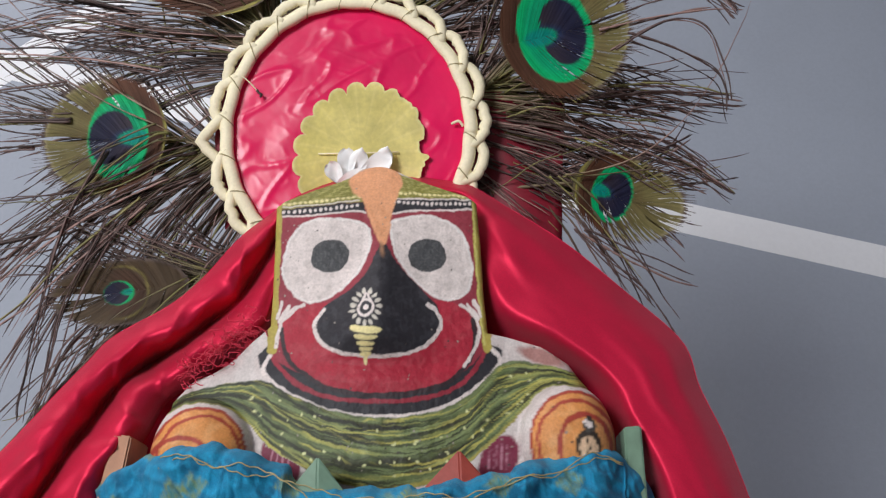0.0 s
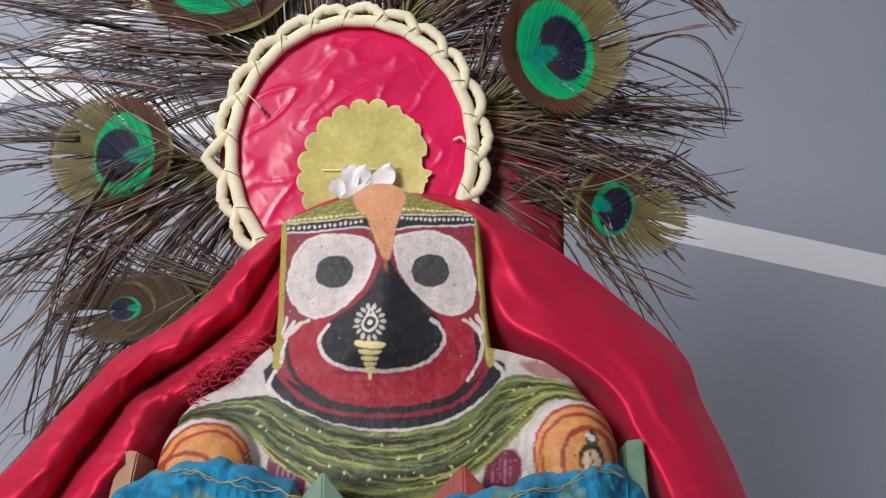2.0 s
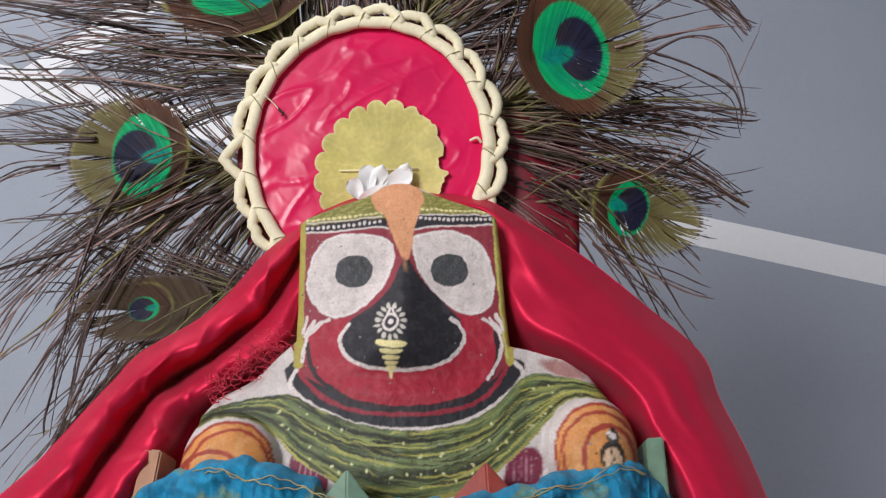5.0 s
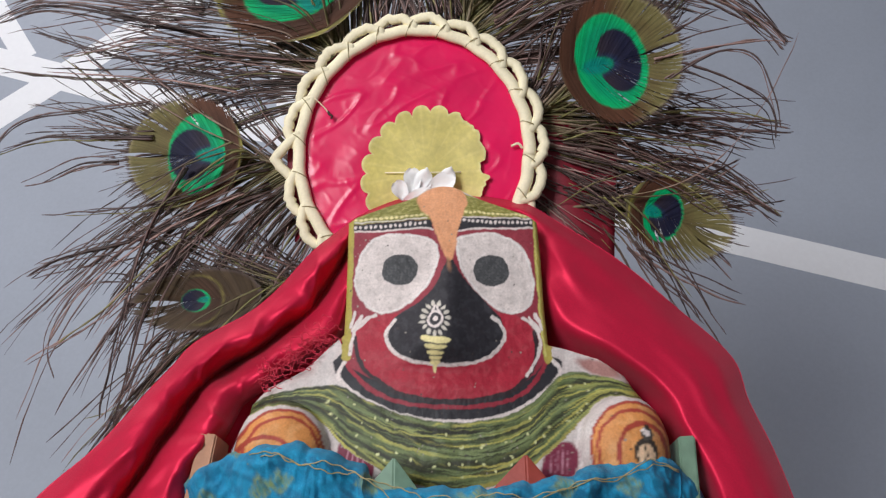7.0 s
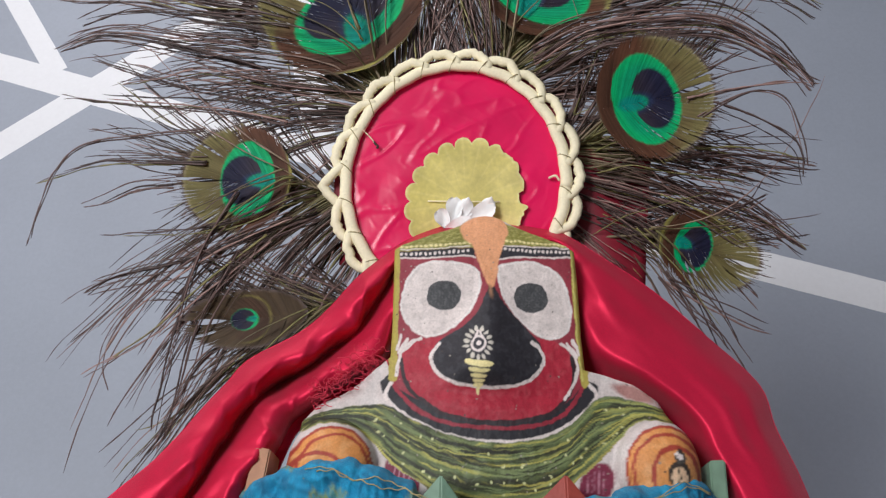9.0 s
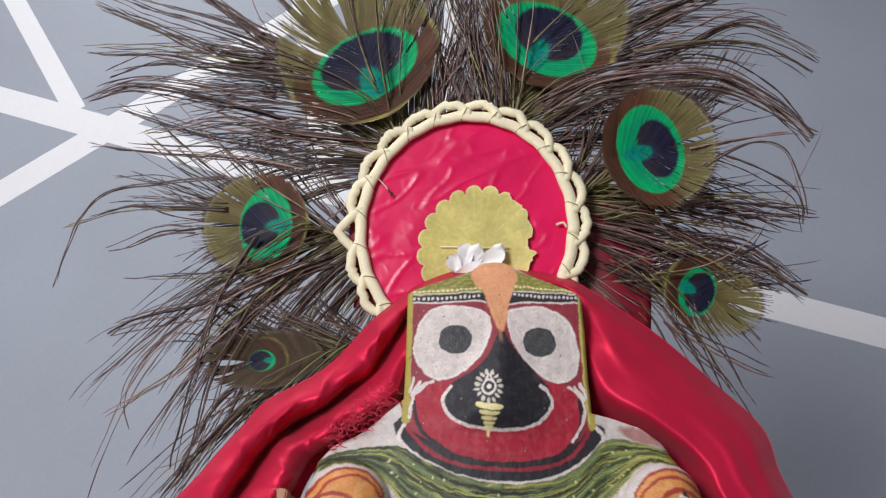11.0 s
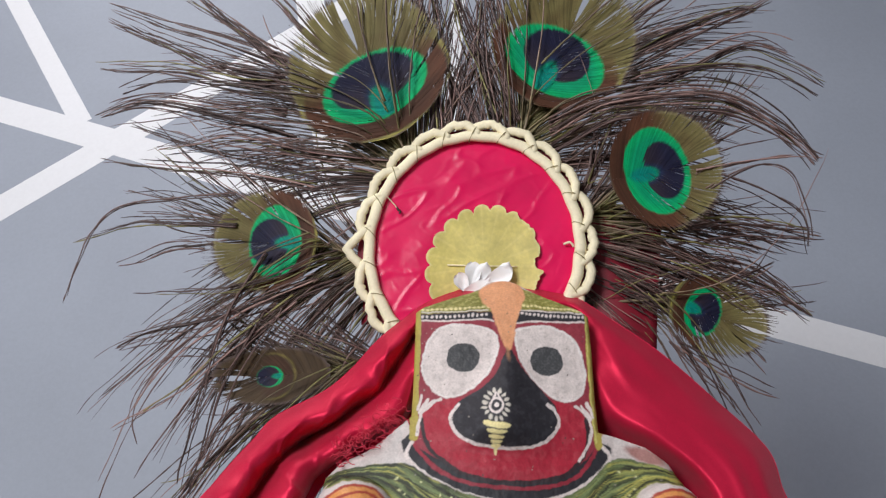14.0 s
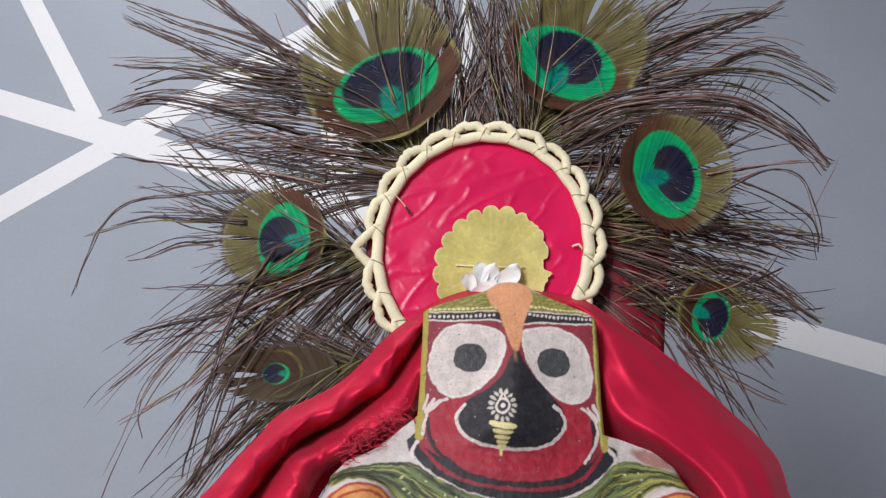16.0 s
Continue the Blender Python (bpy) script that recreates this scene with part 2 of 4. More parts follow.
def relief(x, z):
    """How far the carved front stands out (mm), before the rounding of its edges."""
    head = step(246, 256, z)
    h = head * 4.0 * np.clip(1 - ((x - AX) / 42) ** 2, -0.3, 1)
    k = np.clip((303 - z) / 34, 0, 1)
    amp = 9.5 * k**0.9 * step(252, 264, z)
    sig = 3.5 + 11.0 * k
    h = h + amp * np.exp(-(((x + 51.0) / sig) ** 2))
    h = h + 3.0 * np.exp(-(((x + 51) / 34) ** 2 + ((z - 255) / 10) ** 2))
    body = 1 - head
    h = h + body * 7.0 * np.exp(-(((x + 46) / 46) ** 2)) * step(200, 222, z)
    for cx, cz, rx, rz, up in ((-109, 219, 20, 21, 15), (20, 231, 19, 20, 14)):
        d = np.sqrt(((x - cx) / rx) ** 2 + ((z - cz) / rz) ** 2)
        h = h + up * np.clip(1 - d**2.6, 0, 1) ** 0.6
    return h + 0.10 * ripple(x, z, 9, 3) + 0.02 * ripple(x, z, 3.5, 4)


def distance_in(poly, x, z):
    """Signed distance to a closed outline, positive inside (mm)."""
    p = np.array(poly)
    q = np.roll(p, -1, 0)
    lo, hi = p.min(0) - 3, p.max(0) + 3
    near = (x > lo[0]) & (x < hi[0]) & (z > lo[1]) & (z < hi[1])
    out = np.full(x.shape, -9.0)
    xs, zs = x[near], z[near]
    best, inside = np.full(xs.shape, 1e9), np.zeros(xs.shape, bool)
    for (ax, az), (bx, bz) in zip(p, q):
        dx, dz = bx - ax, bz - az
        t = np.clip(((xs - ax) * dx + (zs - az) * dz) / (dx * dx + dz * dz + 1e-9), 0, 1)
        best = np.minimum(best, (xs - ax - t * dx) ** 2 + (zs - az - t * dz) ** 2)
        inside ^= ((az > zs) != (bz > zs)) & (xs < (bx - ax) * (zs - az) / (bz - az + 1e-12) + ax)
    out[near] = np.sqrt(best) * np.where(inside, 1, -1)
    return out


def distance_line(line, x, z):
    p = np.array(line)
    lo, hi = p.min(0) - 4, p.max(0) + 4
    near = (x > lo[0]) & (x < hi[0]) & (z > lo[1]) & (z < hi[1])
    out = np.full(x.shape, 9.0)
    xs, zs = x[near], z[near]
    best = np.full(xs.shape, 1e9)
    for (ax, az), (bx, bz) in zip(p[:-1], p[1:]):
        dx, dz = bx - ax, bz - az
        t = np.clip(((xs - ax) * dx + (zs - az) * dz) / (dx * dx + dz * dz + 1e-9), 0, 1)
        best = np.minimum(best, (xs - ax - t * dx) ** 2 + (zs - az - t * dz) ** 2)
    out[near] = np.sqrt(best)
    return out


class Brush:
    """Lays coats of paint over points (x, z) in mm."""

    def __init__(self, x, z, base):
        self.x, self.z = x + 0.16 * ripple(x, z, 7, 11) + 0.08 * ripple(x, z, 2.2, 14), z + 0.16 * ripple(x, z, 7, 12) + 0.08 * ripple(x, z, 2.2, 15)
        self.col = np.tile(np.array(base), (len(x), 1))

    def coat(self, colour, mask):
        self.col += (np.array(colour) - self.col) * np.clip(mask, 0, 1)[:, None]

    def area(self, colour, outline, n=4, soft=0.25):
        self.coat(colour, distance_in(smooth_line(outline, n, True) if n else outline, self.x, self.z) / (2 * soft) + 0.5)

    def line(self, colour, points, width, n=5, soft=0.22, worn=0.0):
        m = (width / 2 - distance_line(smooth_line(points, n), self.x, self.z)) / (2 * soft) + 0.5
        if worn:
            m = np.clip(m, 0, 1) * np.clip(1.2 - worn * np.clip(ripple(self.x, self.z, 3, 31), 0, 1), 0, 1)
        self.coat(colour, m)

    def spot(self, colour, cx, cz, rx, rz, turn=0.0, soft=0.22):
        c, s = math.cos(turn), math.sin(turn)
        dx, dz = self.x - cx, self.z - cz
        d = np.sqrt(((dx * c + dz * s) / rx) ** 2 + ((dz * c - dx * s) / rz) ** 2)
        self.coat(colour, (1 - d) * min(rx, rz) / (2 * soft) + 0.5)

    def ring(self, colour, cx, cz, rx, rz, width, soft=0.22):
        d = np.abs(np.sqrt(((self.x - cx) / rx) ** 2 + ((self.z - cz) / rz) ** 2) - 1) * min(rx, rz)
        self.coat(colour, (width / 2 - d) / (2 * soft) + 0.5)


def paint_figure(x, z):
    WHITE, BLACK, MAROON = srgb(214, 201, 196), srgb(42, 40, 45), srgb(140, 50, 62)
    RED, OLIVE, PEACH = srgb(162, 36, 54), srgb(168, 152, 74), srgb(218, 154, 112)
    CREAM = srgb(222, 208, 150)
    b = Brush(x, z, srgb(198, 186, 182))
    X, Z = b.x, b.z
    # shoulders and their dull patch
    b.coat(srgb(206, 198, 194), 0.6 * np.clip(ripple(X, Z, 20, 21), 0, 1))
    b.spot(srgb(150, 105, 100), 9, 260.6, 8.5, 2.6, -0.28, 0.6)
    b.coat(srgb(186, 140, 132), 0.5 * step(0, 14, X) * step(252, 262, Z))
    # head ground
    head = [(-56, 336), (-95.5, 318), (-91.5, 287), (-88.6, 258.5), (-9.0, 262.5), (-12.2, 287), (-15, 321), (-48, 334)]
    b.area(MAROON, head, 0)
    # nose, lips and chin
    chin = [(-89.6, 260.5), (-90.1, 250.5), (-82.4, 244.7), (-69.7, 239.1), (-57.6, 236.7), (-45.7, 236.6), (-32.0, 238.4), (-20.3, 243.3), (-10.6, 251.8), (-5.7, 258.3), (-9.3, 264.5), (-50, 270)]
    b.area(BLACK, chin, 3)
    b.area(MAROON, [(-87.9, 280), (-88.6, 260), (-84, 254), (-66, 247), (-50, 245), (-34, 247), (-22, 252), (-12.5, 261), (-12.8, 280)], 3)
    lip = [(-80.1, 276.5), (-84.7, 271.0), (-85.7, 265.5), (-83.6, 259.2), (-78.3, 252.7), (-66.5, 246.4), (-50.3, 244.4), (-34.4, 246.3), (-22.6, 251.3), (-16.9, 258.8), (-15.0, 266.3), (-16.5, 272.8), (-20.6, 279.0), (-36.4, 280.8), (-65.6, 278.2)]
    b.area(RED, lip)
    b.coat(srgb(172, 70, 78), 0.35 * np.clip(ripple(X, Z, 6, 22), 0, 1) * (distance_in(smooth_line(lip, 3, True), X, Z) > 0))
    b.line(srgb(142, 42, 56), [(-88.1, 257.3), (-83.2, 251.2), (-76.1, 246.2), (-65.1, 242.6), (-50.1, 241.8), (-33.3, 243.5), (-21.5, 247.9), (-14.7, 254.7), (-11.2, 261.8)], 1.7)
    b.line(srgb(52, 38, 42), [(-85.6, 267.1), (-83.1, 258.1), (-77.7, 252.1), (-66.1, 246.0), (-50.3, 244.2), (-34.4, 246.1), (-22.6, 251.1), (-16.6, 258.4), (-14.8, 265.9), (-15.9, 273.4)], 1.6)
    nose = [(-51.8, 304.2), (-55.3, 293.7), (-60.6, 284.8), (-67.6, 279.2), (-72.4, 274.6), (-73.5, 268.2), (-72.0, 263.9), (-66.9, 260.3), (-59.6, 258.5), (-49.3, 258.1), (-39.3, 259.6), (-32.3, 263.0), (-28.5, 267.9), (-27.6, 272.3), (-29.0, 278.0), (-33.2, 282.6), (-41.2, 290.6), (-47.0, 297.5), (-49.8, 302.8)]
    b.area(BLACK, nose)
    b.coat(srgb(70, 68, 74), 0.3 * np.clip(ripple(X, Z, 4, 23), 0, 1) * (distance_in(smooth_line(nose, 3, True), X, Z) > 0))
    b.line(WHITE, [(-70.8, 275.3), (-73.3, 271.3), (-73.5, 267.8), (-71.6, 263.5), (-66.3, 260.1), (-58.6, 258.5), (-49.4, 258.3), (-39.3, 259.8), (-32.3, 263.3), (-28.7, 267.9), (-27.6, 271.9), (-29.5, 276.2), (-32.5, 279.1)], 1.5, worn=0.4)
    b.line(WHITE, [(-88.6, 256.7), (-90.1, 250.5), (-82.4, 244.7), (-69.7, 239.1), (-57.6, 236.7), (-45.7, 236.6), (-32.0, 238.4), (-20.3, 243.3), (-10.6, 251.8), (-5.7, 258.3), (-8.8, 262.8)], 1.5, worn=0.3)
    # eyes
    eye_l = [(-88.4, 288.8), (-88.2, 299.3), (-84.9, 307.9), (-77.8, 312.5), (-66.8, 313.0), (-59.0, 311.3), (-55.8, 307.4), (-55.9, 300.7), (-58.4, 292.4), (-64.1, 284.1), (-69.9, 279.4), (-77.1, 277.5), (-83.8, 281.0)]
    eye_r = [(-49.1, 311.7), (-44.5, 314.4), (-36.2, 315.9), (-27.4, 313.9), (-20.6, 308.1), (-17.5, 299.9), (-16.2, 293.0), (-17.7, 284.9), (-21.8, 281.4), (-27.0, 280.5), (-33.4, 283.6), (-40.1, 289.7), (-46.0, 297.5), (-48.2, 304.6)]
    for outline, cx, cz in ((eye_l, -70.9, 296.9), (eye_r, -34.0, 298.6)):
        b.area(WHITE, outline)
        inside = distance_in(smooth_line(outline, 3, True), X, Z)
        b.coat(srgb(222, 218, 214), np.clip(1 - np.abs(inside - 0.7) / 0.5, 0, 1) * 0.7)
        b.coat(srgb(172, 162, 158), 0.3 * np.clip(ripple(X, Z, 11, 25), 0, 1) * (inside > 1))
        b.coat(srgb(160, 148, 142), 0.25 * np.clip(ripple(X, Z, 3.5, 28) - 0.5, 0, 1) * (inside > 0.6))
        b.spot(srgb(62, 62, 64), cx, cz, 7.3, 6.9)
        b.coat(srgb(92, 92, 92), 0.5 * np.clip(ripple(X, Z, 2.6, 26), 0, 1) * (((X - cx) / 7) ** 2 + ((Z - cz) / 6.6) ** 2 < 1))
    # forehead: green crest, black beaded bands, borders
    crest = [(-56, 336), (-96, 319), (-92.5, 315.6), (-76, 318.2), (-59.7, 320.6), (-49.9, 322.5), (-34, 323), (-15, 322.6), (-14, 323), (-48, 335)]
    b.area(srgb(126, 122, 58), crest, 0)
    b.coat(srgb(168, 160, 96), 0.8 * np.clip(ripple(X * 1.0, Z * 2.2, 3.2, 27), 0, 1) * (distance_in(crest, X, Z) > 0))
    b.area(BLACK, [(-92.2, 315.6), (-76, 318.2), (-59.5, 320.6), (-59.2, 316.2), (-75, 314.6), (-92, 312.9)], 0)
    b.area(BLACK, [(-50.2, 322.4), (-34, 322.8), (-17.4, 322.8), (-17.4, 318.9), (-33, 318.3), (-49.6, 315.6)], 0)
    b.line(WHITE, [(-92, 312.7), (-84, 313.2), (-74, 314.6), (-64, 316.2), (-59, 315.8)], 0.8)
    b.line(WHITE, [(-91.5, 316.8), (-76, 318.8), (-62, 321)], 0.5)
    b.line(WHITE, [(-49.8, 315.4), (-40, 317.4), (-28, 318.0), (-17.5, 319.0)], 0.8)
    b.line(WHITE, [(-50, 322.6), (-34, 322.6), (-18, 323.2)], 0.6)
    for i in range(15):
        t = i / 14
        b.spot(WHITE, -90.8 + 28.5 * t, 314.6 + 4.4 * t - 0.5 * math.sin(3.1 * t), 0.62, 0.75)
        b.spot(CREAM, -91.0 + 29 * t, 318.0 + 4.8 * t, 0.8, 0.6)
    for i in range(17):
        t = i / 16
        b.spot(WHITE, -48.2 + 29.6 * t, 320.9 + 0.5 * t - 0.5 * math.sin(3.1 * t), 0.62, 0.8)
        b.spot(CREAM, -47.5 + 30 * t, 325.0 - 0.6 * t, 0.8, 0.6)
    b.line(OLIVE, [(-93.8, 319), (-92.0, 303), (-90.1, 281), (-88.2, 259)], 3.4, soft=0.2)
    b.line(OLIVE, [(-16.2, 323), (-15.0, 305), (-13.0, 285), (-10.4, 263)], 3.4, soft=0.2)
    b.line(srgb(190, 182, 104), [(-17.3, 321), (-16.0, 305), (-14.1, 285), (-11.5, 264)], 0.7)
    # side strokes by the mouth
    for pts, w in (([(-78.5, 276.8), (-83.6, 273.9), (-86.1, 269.0), (-86.9, 260.5)], 1.3), ([(-86.8, 277.5), (-87.5, 271.5)], 1.4), ([(-84.0, 275.9), (-86.8, 269.8)], 1.3), ([(-81, 275.2), (-85.4, 270.2)], 1.0),
                   ([(-20.6, 279.2), (-16.4, 276.1), (-13.7, 270.7), (-14.4, 263.8), (-18.4, 256.0)], 1.2), ([(-18.1, 279.5), (-14.0, 273.7)], 1.4), ([(-15.7, 281.0), (-13.2, 274.7)], 1.3)):
        b.line(WHITE, pts, w)
    # nose ornament
    for i in range(15):
        a = 2 * math.pi * (i + 0.5) / 15 + math.pi / 2
        k = 1.12 if abs(math.sin(a)) > 0.9 else 1.0
        b.spot(srgb(196, 188, 176), -55.6 + 4.9 * k * math.cos(a), 277.0 + 5.7 * k * math.sin(a), 1.25, 0.72, a)
    b.ring(WHITE, -55.6, 276.8, 2.7, 3.3, 0.9)
    b.line(WHITE, [(-57.3, 279.4), (-55.7, 282.4), (-54.0, 279.4)], 0.8)
    b.spot(WHITE, -55.6, 276.9, 1.1, 1.1)
    for cz, w, hgt in ((268.2, 10.6, 2.1), (265.4, 7.6, 1.6), (263.0, 5.8, 1.5), (260.8, 4.4, 1.4), (258.9, 3.4, 1.4), (256.9, 1.2, 3.2)):
        cx = -55.0 + (268.2 - cz) * 0.09
        b.area(CREAM, [(cx - w / 2, cz + hgt / 2), (cx + w / 2, cz + hgt / 2), (cx + w / 2.5, cz - hgt / 2), (cx - w / 2.5, cz - hgt / 2)], 3)
    # peach mark on the forehead
    b.area(PEACH, [(-66.6, 330.3), (-63.5, 335.0), (-56.4, 338.3), (-48.7, 336.5), (-45.6, 330.5), (-46.6, 324.2), (-48.4, 317.9), (-48.9, 310.5), (-49.7, 303.8), (-51.2, 301.8), (-52.9, 303.6), (-55.9, 310.3), (-58.6, 316.3), (-60.9, 321.9), (-65.2, 324.8)], 4, 0.4)
    b.spot(srgb(150, 110, 84), -51.4, 300.6, 0.9, 2.4, 0.2, 0.6)
    # scarf
    up = smooth_line([(-130, 233), (-124.3, 236.4), (-113.4, 242.9), (-96.8, 246.9), (-88.8, 247.3), (-78.1, 242.4), (-63.6, 237.8), (-45.7, 236.2), (-28.1, 239.3), (-16.4, 245.5), (-6.7, 256.5), (1.4, 258.6), (13.5, 257.0), (23.5, 254.5), (30.9, 249.1), (38, 243)], 4)
    lo = smooth_line([(-130, 230), (-123.7, 233.2), (-113.6, 238.5), (-101.4, 237.4), (-92.6, 231.8), (-84.8, 224.8), (-75.4, 219.8), (-67.2, 215.7), (-55.4, 212.8), (-43.9, 211.9), (-32.5, 213.5), (-21.3, 218.4), (-11.9, 225.6), (-4.3, 232.9), (3.5, 241.9), (9.4, 248.2), (17.4, 250.6), (30.2, 247.5), (38, 241)], 4)
    zu, zl = np.interp(X, up[:, 0], up[:, 1]), np.interp(X, lo[:, 0], lo[:, 1])
    w = (zu - Z) / np.maximum(zu - zl, 0.5)
    m = np.clip((zu - Z) / 0.5 + 0.5, 0, 1) * np.clip((Z - zl) / 0.5 + 0.5, 0, 1)
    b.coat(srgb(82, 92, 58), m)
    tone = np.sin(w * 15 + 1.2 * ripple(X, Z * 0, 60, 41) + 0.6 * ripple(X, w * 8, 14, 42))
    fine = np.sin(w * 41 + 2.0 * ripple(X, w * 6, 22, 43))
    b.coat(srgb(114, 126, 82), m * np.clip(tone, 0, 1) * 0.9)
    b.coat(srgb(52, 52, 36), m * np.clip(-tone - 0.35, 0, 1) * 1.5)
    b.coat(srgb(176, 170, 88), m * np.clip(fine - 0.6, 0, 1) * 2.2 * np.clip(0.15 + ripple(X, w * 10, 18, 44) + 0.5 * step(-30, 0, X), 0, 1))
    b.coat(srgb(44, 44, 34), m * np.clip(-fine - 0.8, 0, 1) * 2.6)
    b.coat(srgb(168, 156, 80), m * np.clip((w - 0.93) / 0.03, 0, 1) * 0.8)
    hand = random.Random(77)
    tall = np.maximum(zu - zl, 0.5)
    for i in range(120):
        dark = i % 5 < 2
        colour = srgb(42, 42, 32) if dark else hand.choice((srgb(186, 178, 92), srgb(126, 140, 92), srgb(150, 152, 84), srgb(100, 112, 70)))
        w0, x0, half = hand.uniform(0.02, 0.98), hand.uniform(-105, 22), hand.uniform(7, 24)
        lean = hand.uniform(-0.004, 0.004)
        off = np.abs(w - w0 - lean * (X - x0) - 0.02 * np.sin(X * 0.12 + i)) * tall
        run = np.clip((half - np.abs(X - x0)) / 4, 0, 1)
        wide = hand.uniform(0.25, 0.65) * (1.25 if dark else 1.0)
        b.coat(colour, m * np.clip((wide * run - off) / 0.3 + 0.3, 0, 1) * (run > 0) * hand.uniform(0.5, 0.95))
    rng = random.Random(5)
    for _ in range(44):
        sx = rng.uniform(-98, 6)
        sw = rng.choice((0.2, 0.42, 0.64, 0.82)) + rng.uniform(-0.05, 0.05)
        sz = np.interp(sx, up[:, 0], up[:, 1]) * (1 - sw) + np.interp(sx, lo[:, 0], lo[:, 1]) * sw
        b.spot(srgb(206, 206, 150), sx, sz, rng.uniform(0.3, 0.6), rng.uniform(0.3, 0.6))
    # rounded arm ends
    ORANGE, RUST = srgb(204, 136, 76), srgb(158, 62, 48)
    low = Z < zl - 0.2
    for cx, cz, rx, rz, ix, iz, irx, irz in ((-109.0, 219.5, 16.5, 17.5, -114.5, 217.5, 10.5, 8.8), (20.6, 231, 15.2, 17.2, 24.0, 229.5, 8.8, 11)):
        keep = b.col.copy()
        b.spot(ORANGE, cx, cz, rx, rz)
        b.coat(srgb(220, 164, 110), 0.5 * np.clip(ripple(X, Z, 9, 51), 0, 1) * (((X - cx) / rx) ** 2 + ((Z - cz) / rz) ** 2 < 1))
        b.ring(RUST, cx, cz, rx, rz, 1.0)
        b.ring(RUST, cx + 0.6, cz - 0.6, rx * 0.88, rz * 0.87, 1.1)
        b.ring(RUST, ix, iz, irx, irz, 1.5)
        b.col[~low] = keep[~low]
    b.spot(srgb(54, 46, 40), 25.2, 230.0, 4.6, 5.2)
    b.spot(srgb(212, 178, 146), 25.2, 228.8, 3.2, 4.3)
    b.spot(srgb(70, 66, 62), 25.4, 236.6, 2.2, 2.4)
    b.spot(WHITE, 25.4, 236.6, 1.0, 1.1)
    b.spot(WHITE, 24.4, 238.0, 1.1, 0.7, 0.4)
    b.spot(srgb(54, 46, 40), 25.6, 238.9, 0.9, 1.2)
    b.line(srgb(54, 46, 40), [(24.2, 233.6), (25.4, 229.5), (24.8, 226.0)], 0.6)
    b.spot(srgb(120, 110, 100), -114.5, 216, 5.0, 4.0)
    # plum patches under the scarf
    for cx, cz, tilt in ((-80, 220, 0.6), (-5.5, 223.5, -0.5)):
        keep = b.col.copy()
        b.spot(srgb(120, 44, 66), cx, cz, 6.0, 9.0, tilt, 0.4)
        for i in range(4):
            b.line(srgb(176, 120, 136), [(cx - 3 + 2 * i, cz + 5), (cx - 3.6 + 2.1 * i, cz - 3)], 0.6)
        b.col[~low] = keep[~low]
    # chips and specks
    for _ in range(170):
        b.spot(rng.choice((srgb(150, 140, 130), srgb(70, 60, 58))), rng.uniform(-90, 30), rng.uniform(215, 328), rng.uniform(0.15, 0.4), rng.uniform(0.15, 0.4), soft=0.15)
    return b.col


def build_figure():
    sl, sr = np.array(SIL_L)[::-1], np.array(SIL_R)[::-1]
    zs = np.concatenate([np.linspace(118, 204, 20), np.arange(204.4, 335.3, 0.33), [335.5]])
    cols, back = 460, 8
    xl, xr = np.interp(zs, sl[:, 1], sl[:, 0]), np.interp(zs, sr[:, 1], sr[:, 0])
    # the columns of the head run straight on through the body; the shoulders have their own
    hl = np.maximum(xl + 1.0, np.interp(zs, [118, 262, 320], [-88, -88, -93.5]))
    hr = np.minimum(xr - 1.0, np.interp(zs, [118, 262, 322], [-12, -11.5, -17]))
    outer, mid = np.linspace(0, 1, 55, endpoint=False), np.linspace(0, 1, cols - 110)
    x = np.concatenate([xl[:, None] + (hl - xl)[:, None] * outer, hl[:, None] + (hr - hl)[:, None] * mid, xr[:, None] + (hr - xr)[:, None] * outer[::-1]], 1)
    z = np.repeat(zs[:, None], cols, 1)
    e = np.minimum(x - xl[:, None], xr[:, None] - x)
    r = 2.2 + 12.0 * (1 - step(250, 264, z))
    r = np.minimum(r, (xr - xl)[:, None] * 0.45)
    round_off = np.where(e < r, r - np.sqrt(np.maximum(r * r - (r - e) ** 2, 0)), 0)
    h = relief(x, z)
    y = -h + round_off + 2.5 * step(322, 334, z)
    deep = 34 + 14 * (1 - step(250, 262, zs))
    t = np.linspace(0, 1, back)
    bx = xr[:, None] + (xl - xr)[:, None] * (0.08 + 0.84 * t)
    by = np.repeat(deep[:, None], back, 1)
    X, Y = np.concatenate([x, bx], 1), np.concatenate([y, by], 1)
    Z = np.repeat(zs[:, None], cols + back, 1)
    # paint lies on the carved relief, drawn a little lower where the wood stands out
    k = np.concatenate([h - round_off, np.zeros_like(bx)], 1)
    s = 283 / (283 - np.clip(k, -6, 20))
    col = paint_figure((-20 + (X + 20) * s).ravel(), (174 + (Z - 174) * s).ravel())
    v = np.stack([X, Y, Z], -1).reshape(-1, 3) / 1000
    f = grid_faces(len(zs), cols + back, True)
    n = cols + back
    f += [tuple(range(n))[::-1], tuple((len(zs) - 1) * n + i for i in range(n))]
    return mesh_from("figurine", v, f, M_STATUE, True, col)


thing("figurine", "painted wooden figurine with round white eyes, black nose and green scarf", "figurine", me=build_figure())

# ---- the round headpiece ----
LEAN = -0.3
CX, CZ = -71.5, 361.5


def lean_y(z, off=0.0):
    """Depth (mm) of the leaning plane of the headpiece at height z."""
    return 18 + off + LEAN * (z - 350)


def disc_point(ang, r, off=0.0):
    x, z = CX + r * math.cos(ang), CZ + 1.05 * r * math.sin(ang)
    return (x / 1000, lean_y(z, off) / 1000, z / 1000)


